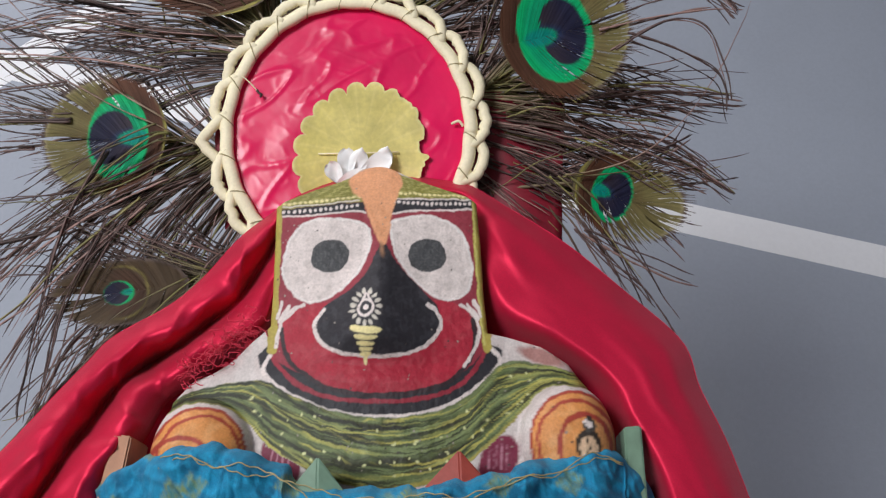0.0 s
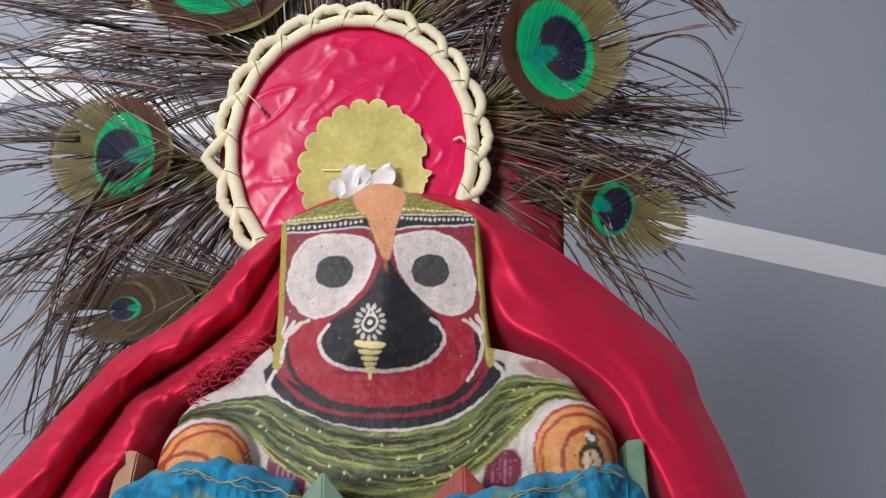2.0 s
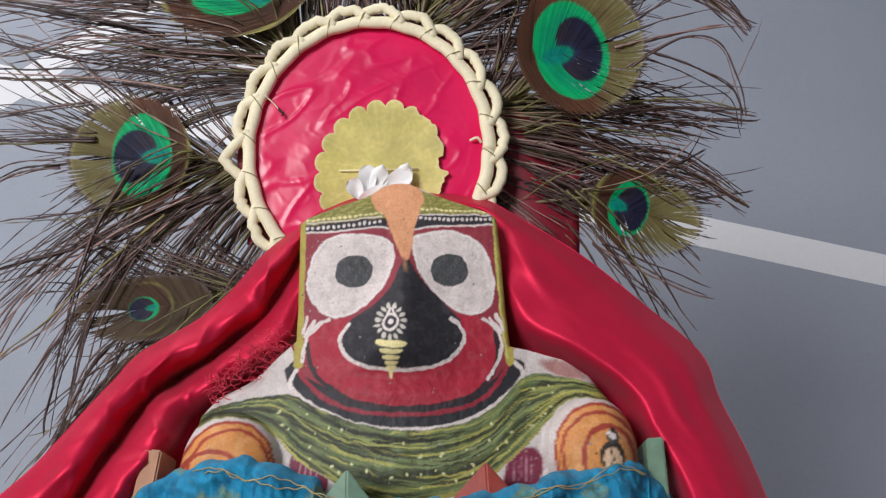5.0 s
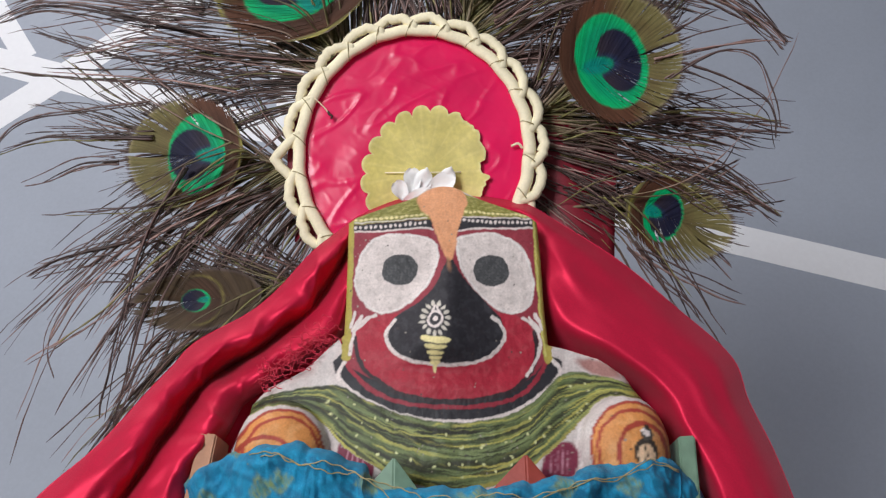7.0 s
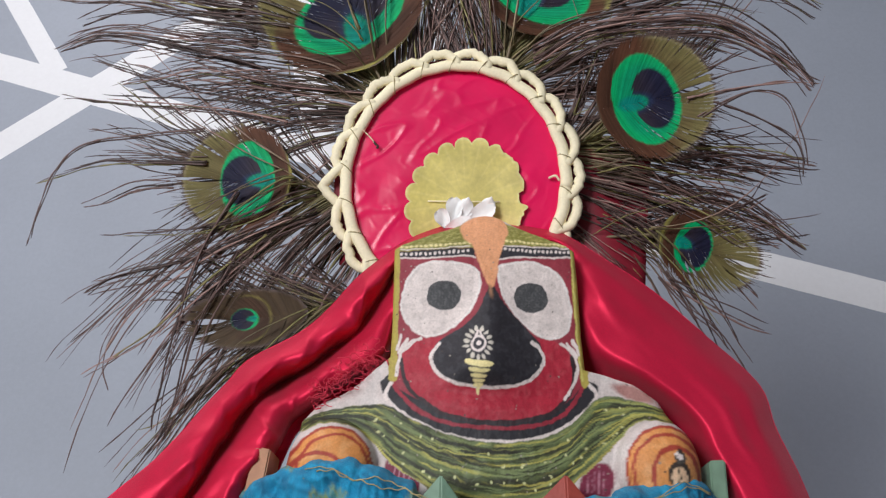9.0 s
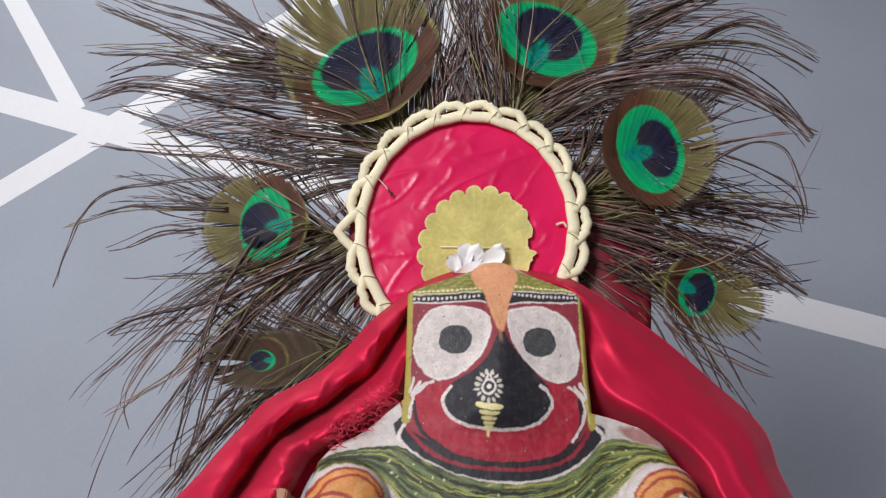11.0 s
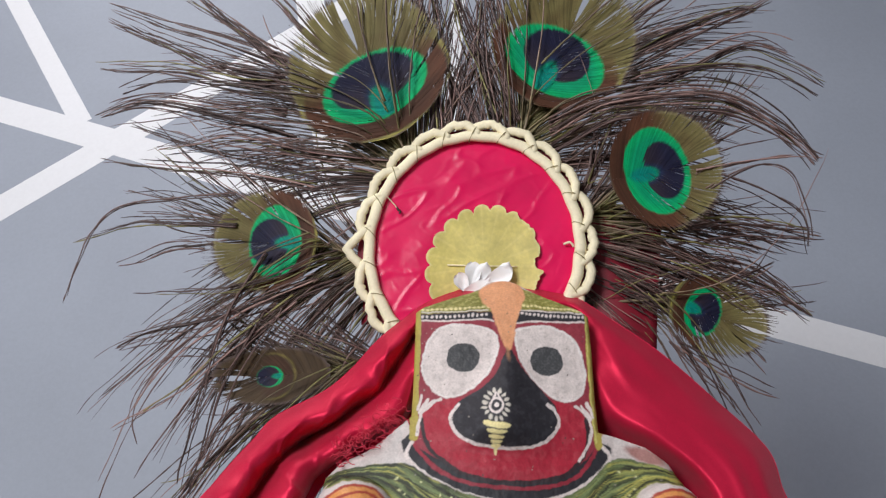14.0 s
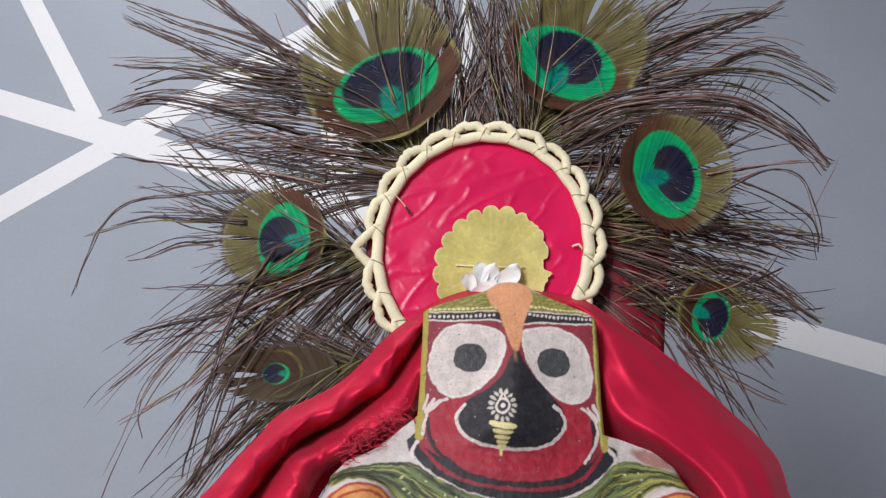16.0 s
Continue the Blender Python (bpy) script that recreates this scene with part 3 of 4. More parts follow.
headpiece = thing("headpiece", "round pink foil headpiece with a looped cream cord rim", "headpiece")


def foil_mesh():
    nr, na = 90, 260
    v = []
    for i in range(nr):
        for j in range(na):
            a, r = 2 * math.pi * j / na, 51.5 * (i + 0.02) / (nr - 1)
            x, z = r * math.cos(a), r * math.sin(a)
            u, w = x * 0.80 + z * 0.60, -x * 0.60 + z * 0.80
            n1, n2 = noise.noise(Vector((u * 0.035, w * 0.085, 0.3))), noise.noise(Vector((x * 0.10, z * 0.16, 5.0)))
            crease = max(0.0, 1 - 5.0 * abs(noise.noise(Vector((u * 0.04 + 3, w * 0.10, 1.7))))) ** 1.5 + 0.25 * max(0.0, 1 - 6 * abs(noise.noise(Vector((x * 0.07, z * 0.13 + 7, 2.1))))) ** 2
            calm = 1 - 0.6 * step(34, 26, math.hypot(x - 6, z + 9.5)) if math.hypot(x - 6, z + 9.5) < 34 else 1.0
            wr = (0.42 * n1 + 0.12 * n2 + 0.42 * crease) * calm + 0.04 * noise.noise(Vector((x * 0.4, z * 0.5, 3)))
            v.append(disc_point(a, r, 1.0 - wr * min(1, (52 - r) / 6)))
    return mesh_from("foil_disc", v, grid_faces(nr, na, True), M_FOIL)


part("foil_disc", foil_mesh(), headpiece, "wrinkled shiny pink foil disc")
nb = 96
part("backing", mesh_from("backing", *join([([disc_point(2 * math.pi * i / nb, r, o) for r, o in ((58.5, 3.5), (58.5, 5.0)) for i in range(nb)], [tuple(range(nb)), tuple(range(nb, 2 * nb))[::-1]] + [(i, nb + i, nb + (i + 1) % nb, (i + 1) % nb) for i in range(nb)])]), M_BACKRED, False), headpiece, "red cloth backing")
ring_path = [disc_point(2 * math.pi * i / 160, 52.2 + 0.25 * math.sin(i * 0.9), -1.5) for i in range(161)]
part("rim_cord", mesh_from("rim_cord", *tube(ring_path, 0.0029, 10, 0.8), M_CORD), headpiece)
N_LOOP = 22
for i in range(N_LOOP):
    a0 = 2 * math.pi * (i + 0.35) / N_LOOP
    rl = random.Random(i + 40)
    sharp = 8.0 if i == 11 else 0.0
    pts = []
    for t in np.linspace(-1, 1, 17):
        a = a0 - t * math.radians(11.2)
        arch = 1 - abs(t) ** (2.2 if not sharp else 1.1)
        pts.append(disc_point(a, 52.8 + (6.2 + rl.uniform(-0.6, 0.6) + sharp * 0.5) * arch - 0.6 * t, -1.2 - 0.9 * t + 0.5 * arch))
    part("cord_loop", mesh_from("cord_loop", *tube(pts, [0.0021 + 0.00035 * math.cos(t * 1.5) + rl.uniform(-0.0001, 0.0001) for t in np.linspace(-1, 1, 17)], 9, 0.85), M_CORD), headpiece)
    aw = a0 + math.radians(8.2)
    wrap = [disc_point(aw + math.radians(d), r, o) for d, r, o in ((2.6, 49.3, -1.5), (2.0, 50.2, -3.3), (0.6, 52.2, -4.0), (-0.6, 54.2, -4.0), (-1.6, 56.0, -2.6), (-2, 56.6, 0))]
    part("binding_thread", mesh_from("binding_thread", *tube(wrap, 0.00028, 5), M_THREAD), headpiece, "thin binding thread")
part("thread_end", mesh_from("thread_end", *tube(smooth_line([(x / 1000, lean_y(z, o) / 1000, z / 1000) for x, z, o in ((-120.8, 383.2, -3.6), (-116.9, 380.9, -3.2), (-112.9, 377.8, -2.2), (-111.0, 375.6, -1.4))], 6), 0.00026, 5), M_CORD), headpiece)
part("thread_knot", mesh_from("thread_knot", *tube(smooth_line([(x / 1000, lean_y(z, -1.6) / 1000, z / 1000) for x, z in ((-111.9, 377.2), (-111.0, 375.8), (-109.9, 375.2), (-110.2, 374.0))], 5), 0.00055, 6), M_BARB_DARK), headpiece, "dark knot of thread")
part("thread_end", mesh_from("thread_end", *tube(smooth_line([(-0.0275, lean_y(365, -1.4) / 1000, 0.3655), (-0.0245, lean_y(366, -2.5) / 1000, 0.3662), (-0.0225, lean_y(365, -1.6) / 1000, 0.3645)], 6), 0.0006, 5), M_CORD), headpiece)

# scalloped paper leaf pinned on the foil
def leaf_mesh():
    na, nr = 260, 24
    c = (-65.5, 352.0)
    v, f, col = [], [], []
    pale, deep, edge = np.array(srgb(224, 208, 134)), np.array(srgb(202, 187, 104)), np.array(srgb(228, 218, 158))
    for lay in (0, 1):
        for i in range(nr):
            for j in range(na):
                a = 2 * math.pi * j / na
                ph = (a * 19 / (2 * math.pi) + 0.3) % 1.0
                lobe = math.sqrt(max(0.0, 1 - (2 * ph - 1) ** 2))
                sc = 0.885 + 0.135 * lobe
                if a < 1.05 or a > 5.6:
                    # the torn side
                    sc = 0.955 + 0.035 * lobe + 0.05 * noise.noise(Vector((a * 5, 0.4, 1))) + 0.03 * noise.noise(Vector((a * 17, 2.4, 1)))
                    if 0.02 < a < 0.22:
                        sc -= 0.09
                k = 0.993 * (i + 0.02) / (nr - 1.98) if i < nr - 1 else 1.0
                r = 28.3 * sc * (1 + 0.03 * math.sin(2 * a + 0.5)) * k
                x, z = c[0] + r * math.cos(a), c[1] + 1.05 * r * math.sin(a)
                bend = 0.45 * math.sin(a * 3) * (r / 28) ** 2 - 0.25 * lobe * k**4
                v.append((x / 1000, lean_y(z, -1.7 + bend + 0.3 * lay) / 1000, z / 1000))
                vein = max(0.0, 1 - abs(ph - 0.5) * 9) * min(1.0, k * 2)
                q = deep + (pale - deep) * min(1.0, 0.35 + 0.45 * noise.noise(Vector((x * 0.06, z * 0.06, 4))) + 0.35 * vein + 0.3 * (x + 65) / 28)
                col.append(q + (edge - q) * (0.7 if k > 0.97 else 0.0))
        f += [tuple(q + lay * na * nr for q in (face if lay == 0 else face[::-1])) for face in grid_faces(nr, na, True)]
    base = na * (nr - 1)
    f += [(base + j, base + (j + 1) % na, base + (j + 1) % na + na * nr, base + j + na * nr) for j in range(na)]
    return mesh_from("paper_leaf", v, f, M_LEAF, True, np.array(col))


leaf = thing("paper_leaf", "scalloped olive-yellow paper leaf pinned on pink foil", "paper decoration", me=leaf_mesh())
part("pin", mesh_from("pin", *tube([(-0.0835, lean_y(350, -3) / 1000, 0.3503), (-0.066, lean_y(351, -3.4) / 1000, 0.3510), (-0.0495, lean_y(352, -3) / 1000, 0.3522)], 0.00032, 5), M_CORD), leaf, "thin pale pin")

# white flower
flower = thing("white_flower", "small crumpled white flower tucked above the forehead", "flower")


def petal(cx, cz, length, width, ang, lift, curl):
    nu, nv = 14, 9
    v, f = [], []
    for lay in (0, 1):
        for i in range(nu):
            t = i / (nu - 1)
            w = width * (0.45 + 0.55 * math.sin(math.pi * 0.5 * min(1, t * 1.6))) * math.sqrt(max(0.02, 1 - max(0.0, (t - 0.62) / 0.39) ** 2))
            for j in range(nv):
                s = 2 * j / (nv - 1) - 1
                lx, lz = length * t, w * s / 2
                x, z = cx + lx * math.cos(ang) - lz * math.sin(ang), cz + lx * math.sin(ang) + lz * math.cos(ang)
                y = lean_y(z, -4 - lift * t - curl * s * s + 0.6 * math.sin(5 * t + 3 * s) + 0.5 * lay)
                v.append((x / 1000, y / 1000, z / 1000))
        f += [tuple(q + lay * nu * nv for q in (g if lay == 0 else g[::-1])) for g in grid_faces(nu, nv)]
    return mesh_from("petal", v, f, M_WHITE)


for cx, cz, ln, wd, ang, lift, curl in ((-70, 340, 11, 8, 95, 2, 2.0), (-73, 338, 8, 7, 130, 3, 2), (-68, 340, 11, 8, 70, 5, -1.0), (-64, 341, 14, 8.5, 30, 3, 1.8), (-57, 344, 8, 7, 65, 5, -1.0), (-62, 338.5, 15, 5, -4, 6, 1), (-74, 336.5, 13, 7, 12, 6, 1.4), (-50, 338.2, 11, 2.6, -14, 7, 0.6)):
    part("petal", petal(cx, cz, ln, wd, math.radians(ang), lift, curl), flower)

# ---- cloths ----
back_cloth = []
for i in range(40):
    for j in range(30):
        x, z = -125 + 147 * i / 39, 325 + 62 * j / 29
        back_cloth.append((x / 1000, (lean_y(z, 13) + 2.2 * math.sin(x * 0.16 + z * 0.05)) / 1000, z / 1000))
bc = mesh_from("backing_cloth", back_cloth, grid_faces(40, 30), M_BACKRED)
ob = thing("backing_cloth", "dark red cloth panel behind the feathers", "cloth", me=bc)
md = ob.modifiers.new("thickness", "SOLIDIFY")
md.thickness = 0.0012

OUTER = [(-240, 120), (-222, 168), (-203.7, 199.8), (-185.2, 221.2), (-170.0, 243.7), (-161.9, 254.9), (-153.5, 266.3), (-134.1, 280.0), (-122.8, 292.4), (-111.8, 308.9), (-101.7, 319.5), (-91.2, 329.1), (-75.6, 337.2),
         (-64.2, 340.0), (-47.7, 341.7), (-31.0, 340.0), (-19.1, 338.0), (-2.5, 328.0), (20.3, 313.1), (42.5, 294.0), (64.0, 273.7), (69.5, 255.9), (77.1, 237.5), (83.2, 217.7), (88.0, 198.6), (90, 165), (96, 120)]
INNER = [(-132, 120), (-132, 160), (-133, 191.2), (-134, 208.2), (-131, 222.0), (-126.3, 236.2), (-119.5, 243.5), (-106.5, 253.5), (-90.5, 266.0), (-88.6, 288.1), (-88.6, 310.9), (-77.3, 318.3), (-68.2, 322.0),
         (-57.6, 325.1), (-42.9, 325.5), (-30.8, 322.1), (-21.1, 318.1), (-19.9, 299.4), (-16.1, 272.8), (5.0, 263.6), (22.8, 252.1), (32.6, 238.0), (42.1, 225.3), (48.3, 211.9), (50.2, 196), (54, 160), (56, 120)]


def bump_at(w, c, s):
    return np.exp(-(((w - c) / s) ** 2))


def veil_mesh():
    o, i = smooth_line(OUTER, 12), smooth_line(INNER, 12)
    n, m = len(o), 90
    s = np.linspace(0, 26, n)[:, None]
    w = np.linspace(0, 1, m)[None, :]
    x = o[:, :1] * (1 - w) + i[:, :1] * w
    z = o[:, 1:] * (1 - w) + i[:, 1:] * w
    left, right, top = 1 - step(9, 12.5, s), step(15.5, 18, s), step(9, 12, s) * (1 - step(15.5, 18.5, s))
    wob = 0.03 * np.sin(s * 1.3) + 0.018 * np.sin(s * 3.1 + 1)
    y = 22 + 0 * x - 0.0 * s
    c1, r1 = 0.19 + 0.08 * step(7.5, 9.8, s) + 0.4 * wob, 0.25 + 0.10 * step(7.8, 9.8, s)
    c2, r2 = 0.64 + 0.14 * step(7.8, 9.8, s) + 0.7 * wob, 0.23 + 0.03 * np.sin(s * 1.7)
    roll1, roll2 = np.clip(1 - ((w - c1) / r1) ** 2, 0, 1) ** 0.62, np.clip(1 - ((w - c2) / r2) ** 2, 0, 1) ** 0.62
    y = y - left * (19 * np.maximum(roll1, 0.9 * roll2))
    y = y + left * 2 * bump_at(w, 0.415 + 0.11 * step(7.8, 9.8, s) + 0.5 * wob, 0.06) * step(2.5, 4.5, s)
    low = 1 - step(2, 7, s)
    y = y - left * low * 12
    y = y - left * (1.4 * ripple(x + 0.5 * z, z - 0.4 * x, 50, 81) + 1.3 * ripple(x - z, 0.5 * (z + x), 22, 82)) * bump_at(w, 0.45, 0.38)
    crease = np.clip(1 - 3 * np.abs(ripple(x + 0.4 * z, 0.3 * (z - x), 30, 85)), 0, 1) ** 1.5
    y = y - left * 2.0 * crease * bump_at(w, 0.45, 0.4)
    c = 0.64 + 0.12 * step(20, 25, s)
    flank = np.where(w < c, 1 - 0.55 * ((c - w) / c) ** 2, bump_at(w, c, 0.19))
    y = y - right * 20 * flank
    y = y + right * step(17, 21, s) * 5 * np.clip(1 - w / 0.27, 0, 1) ** 2.0
    y = y - right * (0.07 * np.clip(1 - 3 * np.abs(ripple(x + 0.9 * z, 0.12 * (z - x), 26, 86)), 0, 1) + 0.08 * ripple(x + 0.8 * z, 0.25 * (z - x), 13, 87)) * (0.4 + 0.6 * step(0.02, 0.2, w))
    y = y - right * 0.8 * bump_at(w, 0.80 - 0.10 * step(18, 20, s), 0.13) * (1 - step(20, 22, s))
    y = y - right * (0.8 * ripple(x - 0.6 * z, 0.3 * (z + x), 60, 83) + 0.06 * ripple(x, z, 16, 84))
    y = y - right * (1.3 * bump_at(w, 0.40 + 0.5 * wob, 0.07) + 0.9 * bump_at(w, 0.16 + 0.4 * wob, 0.06)) * (0.6 + 0.4 * np.sin(s * 1.9))
    y = y - right * step(20, 25, s) * 10
    y = y - top * (9 * bump_at(w, 0.25, 0.22)) + top * 3 * w
    y = y + 0.02 * ripple(x, z, 6, 61)
    for _ in range(3):
        y[:, 1:-1] = 0.25 * y[:, :-2] + 0.5 * y[:, 1:-1] + 0.25 * y[:, 2:]
    x, z = -20 + (x + 20) * (283 + y) / 298, 174 + (z - 174) * (283 + y) / 298
    front = np.stack([x, y, z], -1).reshape(-1, 3) / 1000
    back = front + np.array([0, 0.0012, 0])
    f = grid_faces(n, m)
    k = n * m
    faces = f + [tuple(q + k for q in g[::-1]) for g in f]
    rim = [j for j in range(m)] + [r * m + m - 1 for r in range(1, n)] + [(n - 1) * m + j for j in range(m - 2, -1, -1)] + [r * m for r in range(n - 2, 0, -1)]
    faces += [(rim[j], rim[(j + 1) % len(rim)], rim[(j + 1) % len(rim)] + k, rim[j] + k) for j in range(len(rim))]
    return mesh_from("satin_veil", np.concatenate([front, back]), faces, M_SATIN)


veil = thing("satin_veil", "shiny red satin veil draped over head and shoulders", "veil", me=veil_mesh())
rng = random.Random(21)
pieces = []
for _ in range(85):
    x = rng.uniform(-118, -95)
    z = 245 + (x + 118) * 0.85 + rng.uniform(-2, 7)
    pts = [(x, 1 + rng.uniform(-5, 3), z)]
    a = rng.uniform(0, 6.28)
    for _ in range(8):
        a += rng.uniform(-1.5, 1.5)
        q = pts[-1]
        pts.append((q[0] + 1.2 * math.cos(a), q[1] + rng.uniform(-1, 1), q[2] + 0.9 * math.sin(a)))
    pieces.append(tube(smooth_line(np.array(pts) / 1000, 3), 0.00017, 4))
part("fringe", mesh_from("fringe", *join(pieces), M_FRAY), veil, "frayed tangle of red threads")


def skirt_mesh():
    top = smooth_line([(-159, 193), (-151.0, 207.4), (-143.6, 212.8), (-131.6, 215.4), (-122.0, 219.5), (-109.1, 220.5), (-96.2, 220.8), (-86.8, 218.7), (-74.3, 216.1), (-70.2, 210.8), (-56.4, 209.6), (-50.4, 209.9), (-34.6, 210.4), (-30.2, 209.9), (-20.2, 213.1), (-5.7, 216.3), (-2.8, 216.5), (-0.5, 219.2), (7.7, 222.3), (18.8, 225.0), (23.8, 227.7), (32.7, 228.0), (36.9, 225.0), (45.6, 220.9), (49.3, 215.3), (56, 199)], 16)
    n, m = len(top), 110
    s, t = np.arange(n)[:, None] / (n - 1), np.linspace(0, 1, m)[None, :]
    x = top[:, :1] + (top[:, :1] + 46) * 0.06 * t
    jag = 0.5 * np.sin(top[:, :1] * 0.5) + 0.25 * ripple(top[:, :1], 0 * top[:, :1], 7, 75)
    z = (top[:, 1:] + jag) * (1 - t) + 119 * t
    mid = (x + 46) / 96
    y = -24 + 34 * np.abs(mid) ** 3.2 - 5 * np.sqrt(t)
    pleat = np.sin(x * 0.24 + 1.6 * np.sin(x * 0.09)) + 0.5 * ripple(x, z, 17, 76)
    y = y - 2.4 * pleat * (0.35 + 0.65 * t) - 1.6 * np.exp(-((t - 0.06) / 0.05) ** 2)
    y = y + 4.5 * np.exp(-(t / 0.02) ** 2)
    y = y + 0.5 * ripple(x, z, 12, 71) - 2.5 * ripple(x, z, 46, 77) - (1.0 + 2.0 * np.clip(1 - 2 * np.abs(ripple(x + 0.5 * z, z, 22, 78)), 0, 1) + 1.1 * np.clip(1 - 2 * np.abs(ripple(x, 0.4 * z - 0.3 * x, 11, 79)), 0, 1)) * step(0.0, 0.1, t) - 5 * (1 - step(-105, -78, x))
    X, Z = x.ravel(), z.ravel()
    b = Brush(X, Z, srgb(0, 122, 162))
    b.coat(srgb(0, 82, 118), 0.55 * np.clip(ripple(X, Z, 14, 72), 0, 1))
    b.coat(srgb(8, 150, 192), 0.5 * np.clip(ripple(X, Z, 4, 73), 0, 1))
    r2 = random.Random(9)
    for k in range(34):
        cx, cz = -140 + (k % 9) * 22 + r2.uniform(-4, 4) + 11 * ((k // 9) % 2), 212 - 15 * (k // 9) + r2.uniform(-4, 4) + 6 * math.sin(k * 2.1)
        d = (np.abs((b.x - cx) * 0.9 + 0.3 * (b.z - cz)) + np.abs(b.z - cz - 0.25 * (b.x - cx))) / 5.4
        hatch = 0.55 + 0.45 * np.sin(b.x * 5) * np.sin(b.z * 5)
        b.coat(srgb(128, 142, 76), np.clip((1 - d) * 5, 0, 1) * 0.9 * hatch)
        b.coat(srgb(60, 130, 130), np.clip((0.35 - d) * 5, 0, 1) * 0.6)
    front = np.stack([x, y, z], -1).reshape(-1, 3) / 1000
    f = grid_faces(n, m)
    k = n * m
    back = front + np.array([0, 0.0014, 0])
    faces = f + [tuple(q + k for q in g[::-1]) for g in f]
    faces += [(r * m, (r + 1) * m, (r + 1) * m + k, r * m + k) for r in range(n - 1)]
    return mesh_from("pleated_skirt", np.concatenate([front, back]), faces, M_TEAL, True, np.concatenate([b.col, b.col]))


skirt = thing("pleated_skirt", "teal pleated cloth skirt with woven olive motifs", "skirt", me=skirt_mesh())
for dz, ph in ((-5.5, 0.0), (-6.3, 1.6)):
    pts = []
    for x in np.linspace(-112, 34, 120):
        zt = np.interp(x, [-144, -122, -96, -74, -56, -35, -20, -3, 8, 24, 37], [213, 219, 221, 216, 210, 210, 213, 216, 222, 228, 225])
        z = zt + dz + 1.6 * float(ripple(np.array(x), np.array(ph * 9), 34, 91)) + 0.5 * float(ripple(np.array(x), np.array(ph), 9, 92))
        y = -24 + 34 * abs((x + 46) / 96) ** 3.2 - 7.4 - 0.6 * math.sin(x * 0.42) - 5 * max(0.0, min(1.0, (-78 - x) / 27))
        pts.append((x / 1000, y / 1000, z / 1000))
    part("gold_cord", mesh_from("gold_cord", *tube(pts, 0.00021, 5), M_THREAD), skirt, "loose twisted gold thread")

# ---- wooden pieces of the seat ----
def wood(name, label, corners, d0, d1, mat):
    c = [(x / 1000, z / 1000) for x, z in corners]
    return thing(name, label, "wooden block", "seat blocks", me=soft_block(c, d0 / 1000, d1 / 1000, 0.0006, mat, name))


wood("armrest_block", "brown wooden block beside the figurine", [(-137.6, 225.9), (-131.2, 225.4), (-133.2, 119), (-143.0, 119)], -4, 14, M_WOOD_B)
wood("armrest_block", "green painted wooden block beside the figurine", [(36.6, 235.8), (42.6, 236.6), (46.5, 119), (39.2, 119)], -4, 12, M_WOOD_G)


def pyramid(label, apex, l, r, d, mat):
    (ax, az), (lx, lz), (rx, rz) = apex, l, r
    mx = ax + (rx - lx) * 0.06
    v = [(ax, -23, az), (lx, -19.5, lz), (mx, -22.6, lz - 4), (rx, -19.0, rz), (ax, d, az - 2), (lx, d, 119), (rx, d, 119), (lx, -19.5, 119), (mx, -22.6, 119), (rx, -19, 119)]
    f = [(0, 1, 2), (0, 2, 3), (0, 4, 5, 1), (0, 3, 6, 4), (4, 6, 5), (1, 7, 8, 2), (2, 8, 9, 3), (1, 5, 7), (3, 9, 6), (5, 6, 9, 8, 7)]
    me = mesh_from("petal_block", np.array(v) / 1000, f, mat, False)
    bm = bmesh.new()
    bm.from_mesh(me)
    bmesh.ops.recalc_face_normals(bm, faces=bm.faces)
    bmesh.ops.bevel(bm, geom=[e for e in bm.edges if max(q.co.z for q in e.verts) > 0.2], offset=0.0005, segments=2, affect="EDGES")
    bm.to_mesh(me)
    bm.free()
    return thing("petal_block", label, "wooden block", "petal blocks of the seat", me=me)


pyramid("pale green painted wooden petal block of the seat", (-63.7, 218.3), (-76, 203), (-49, 203), -8, M_WOOD_G)
pyramid("dark red painted wooden petal block of the seat", (-19.3, 222.3), (-36, 204), (-4, 208), -8, M_WOOD_R)

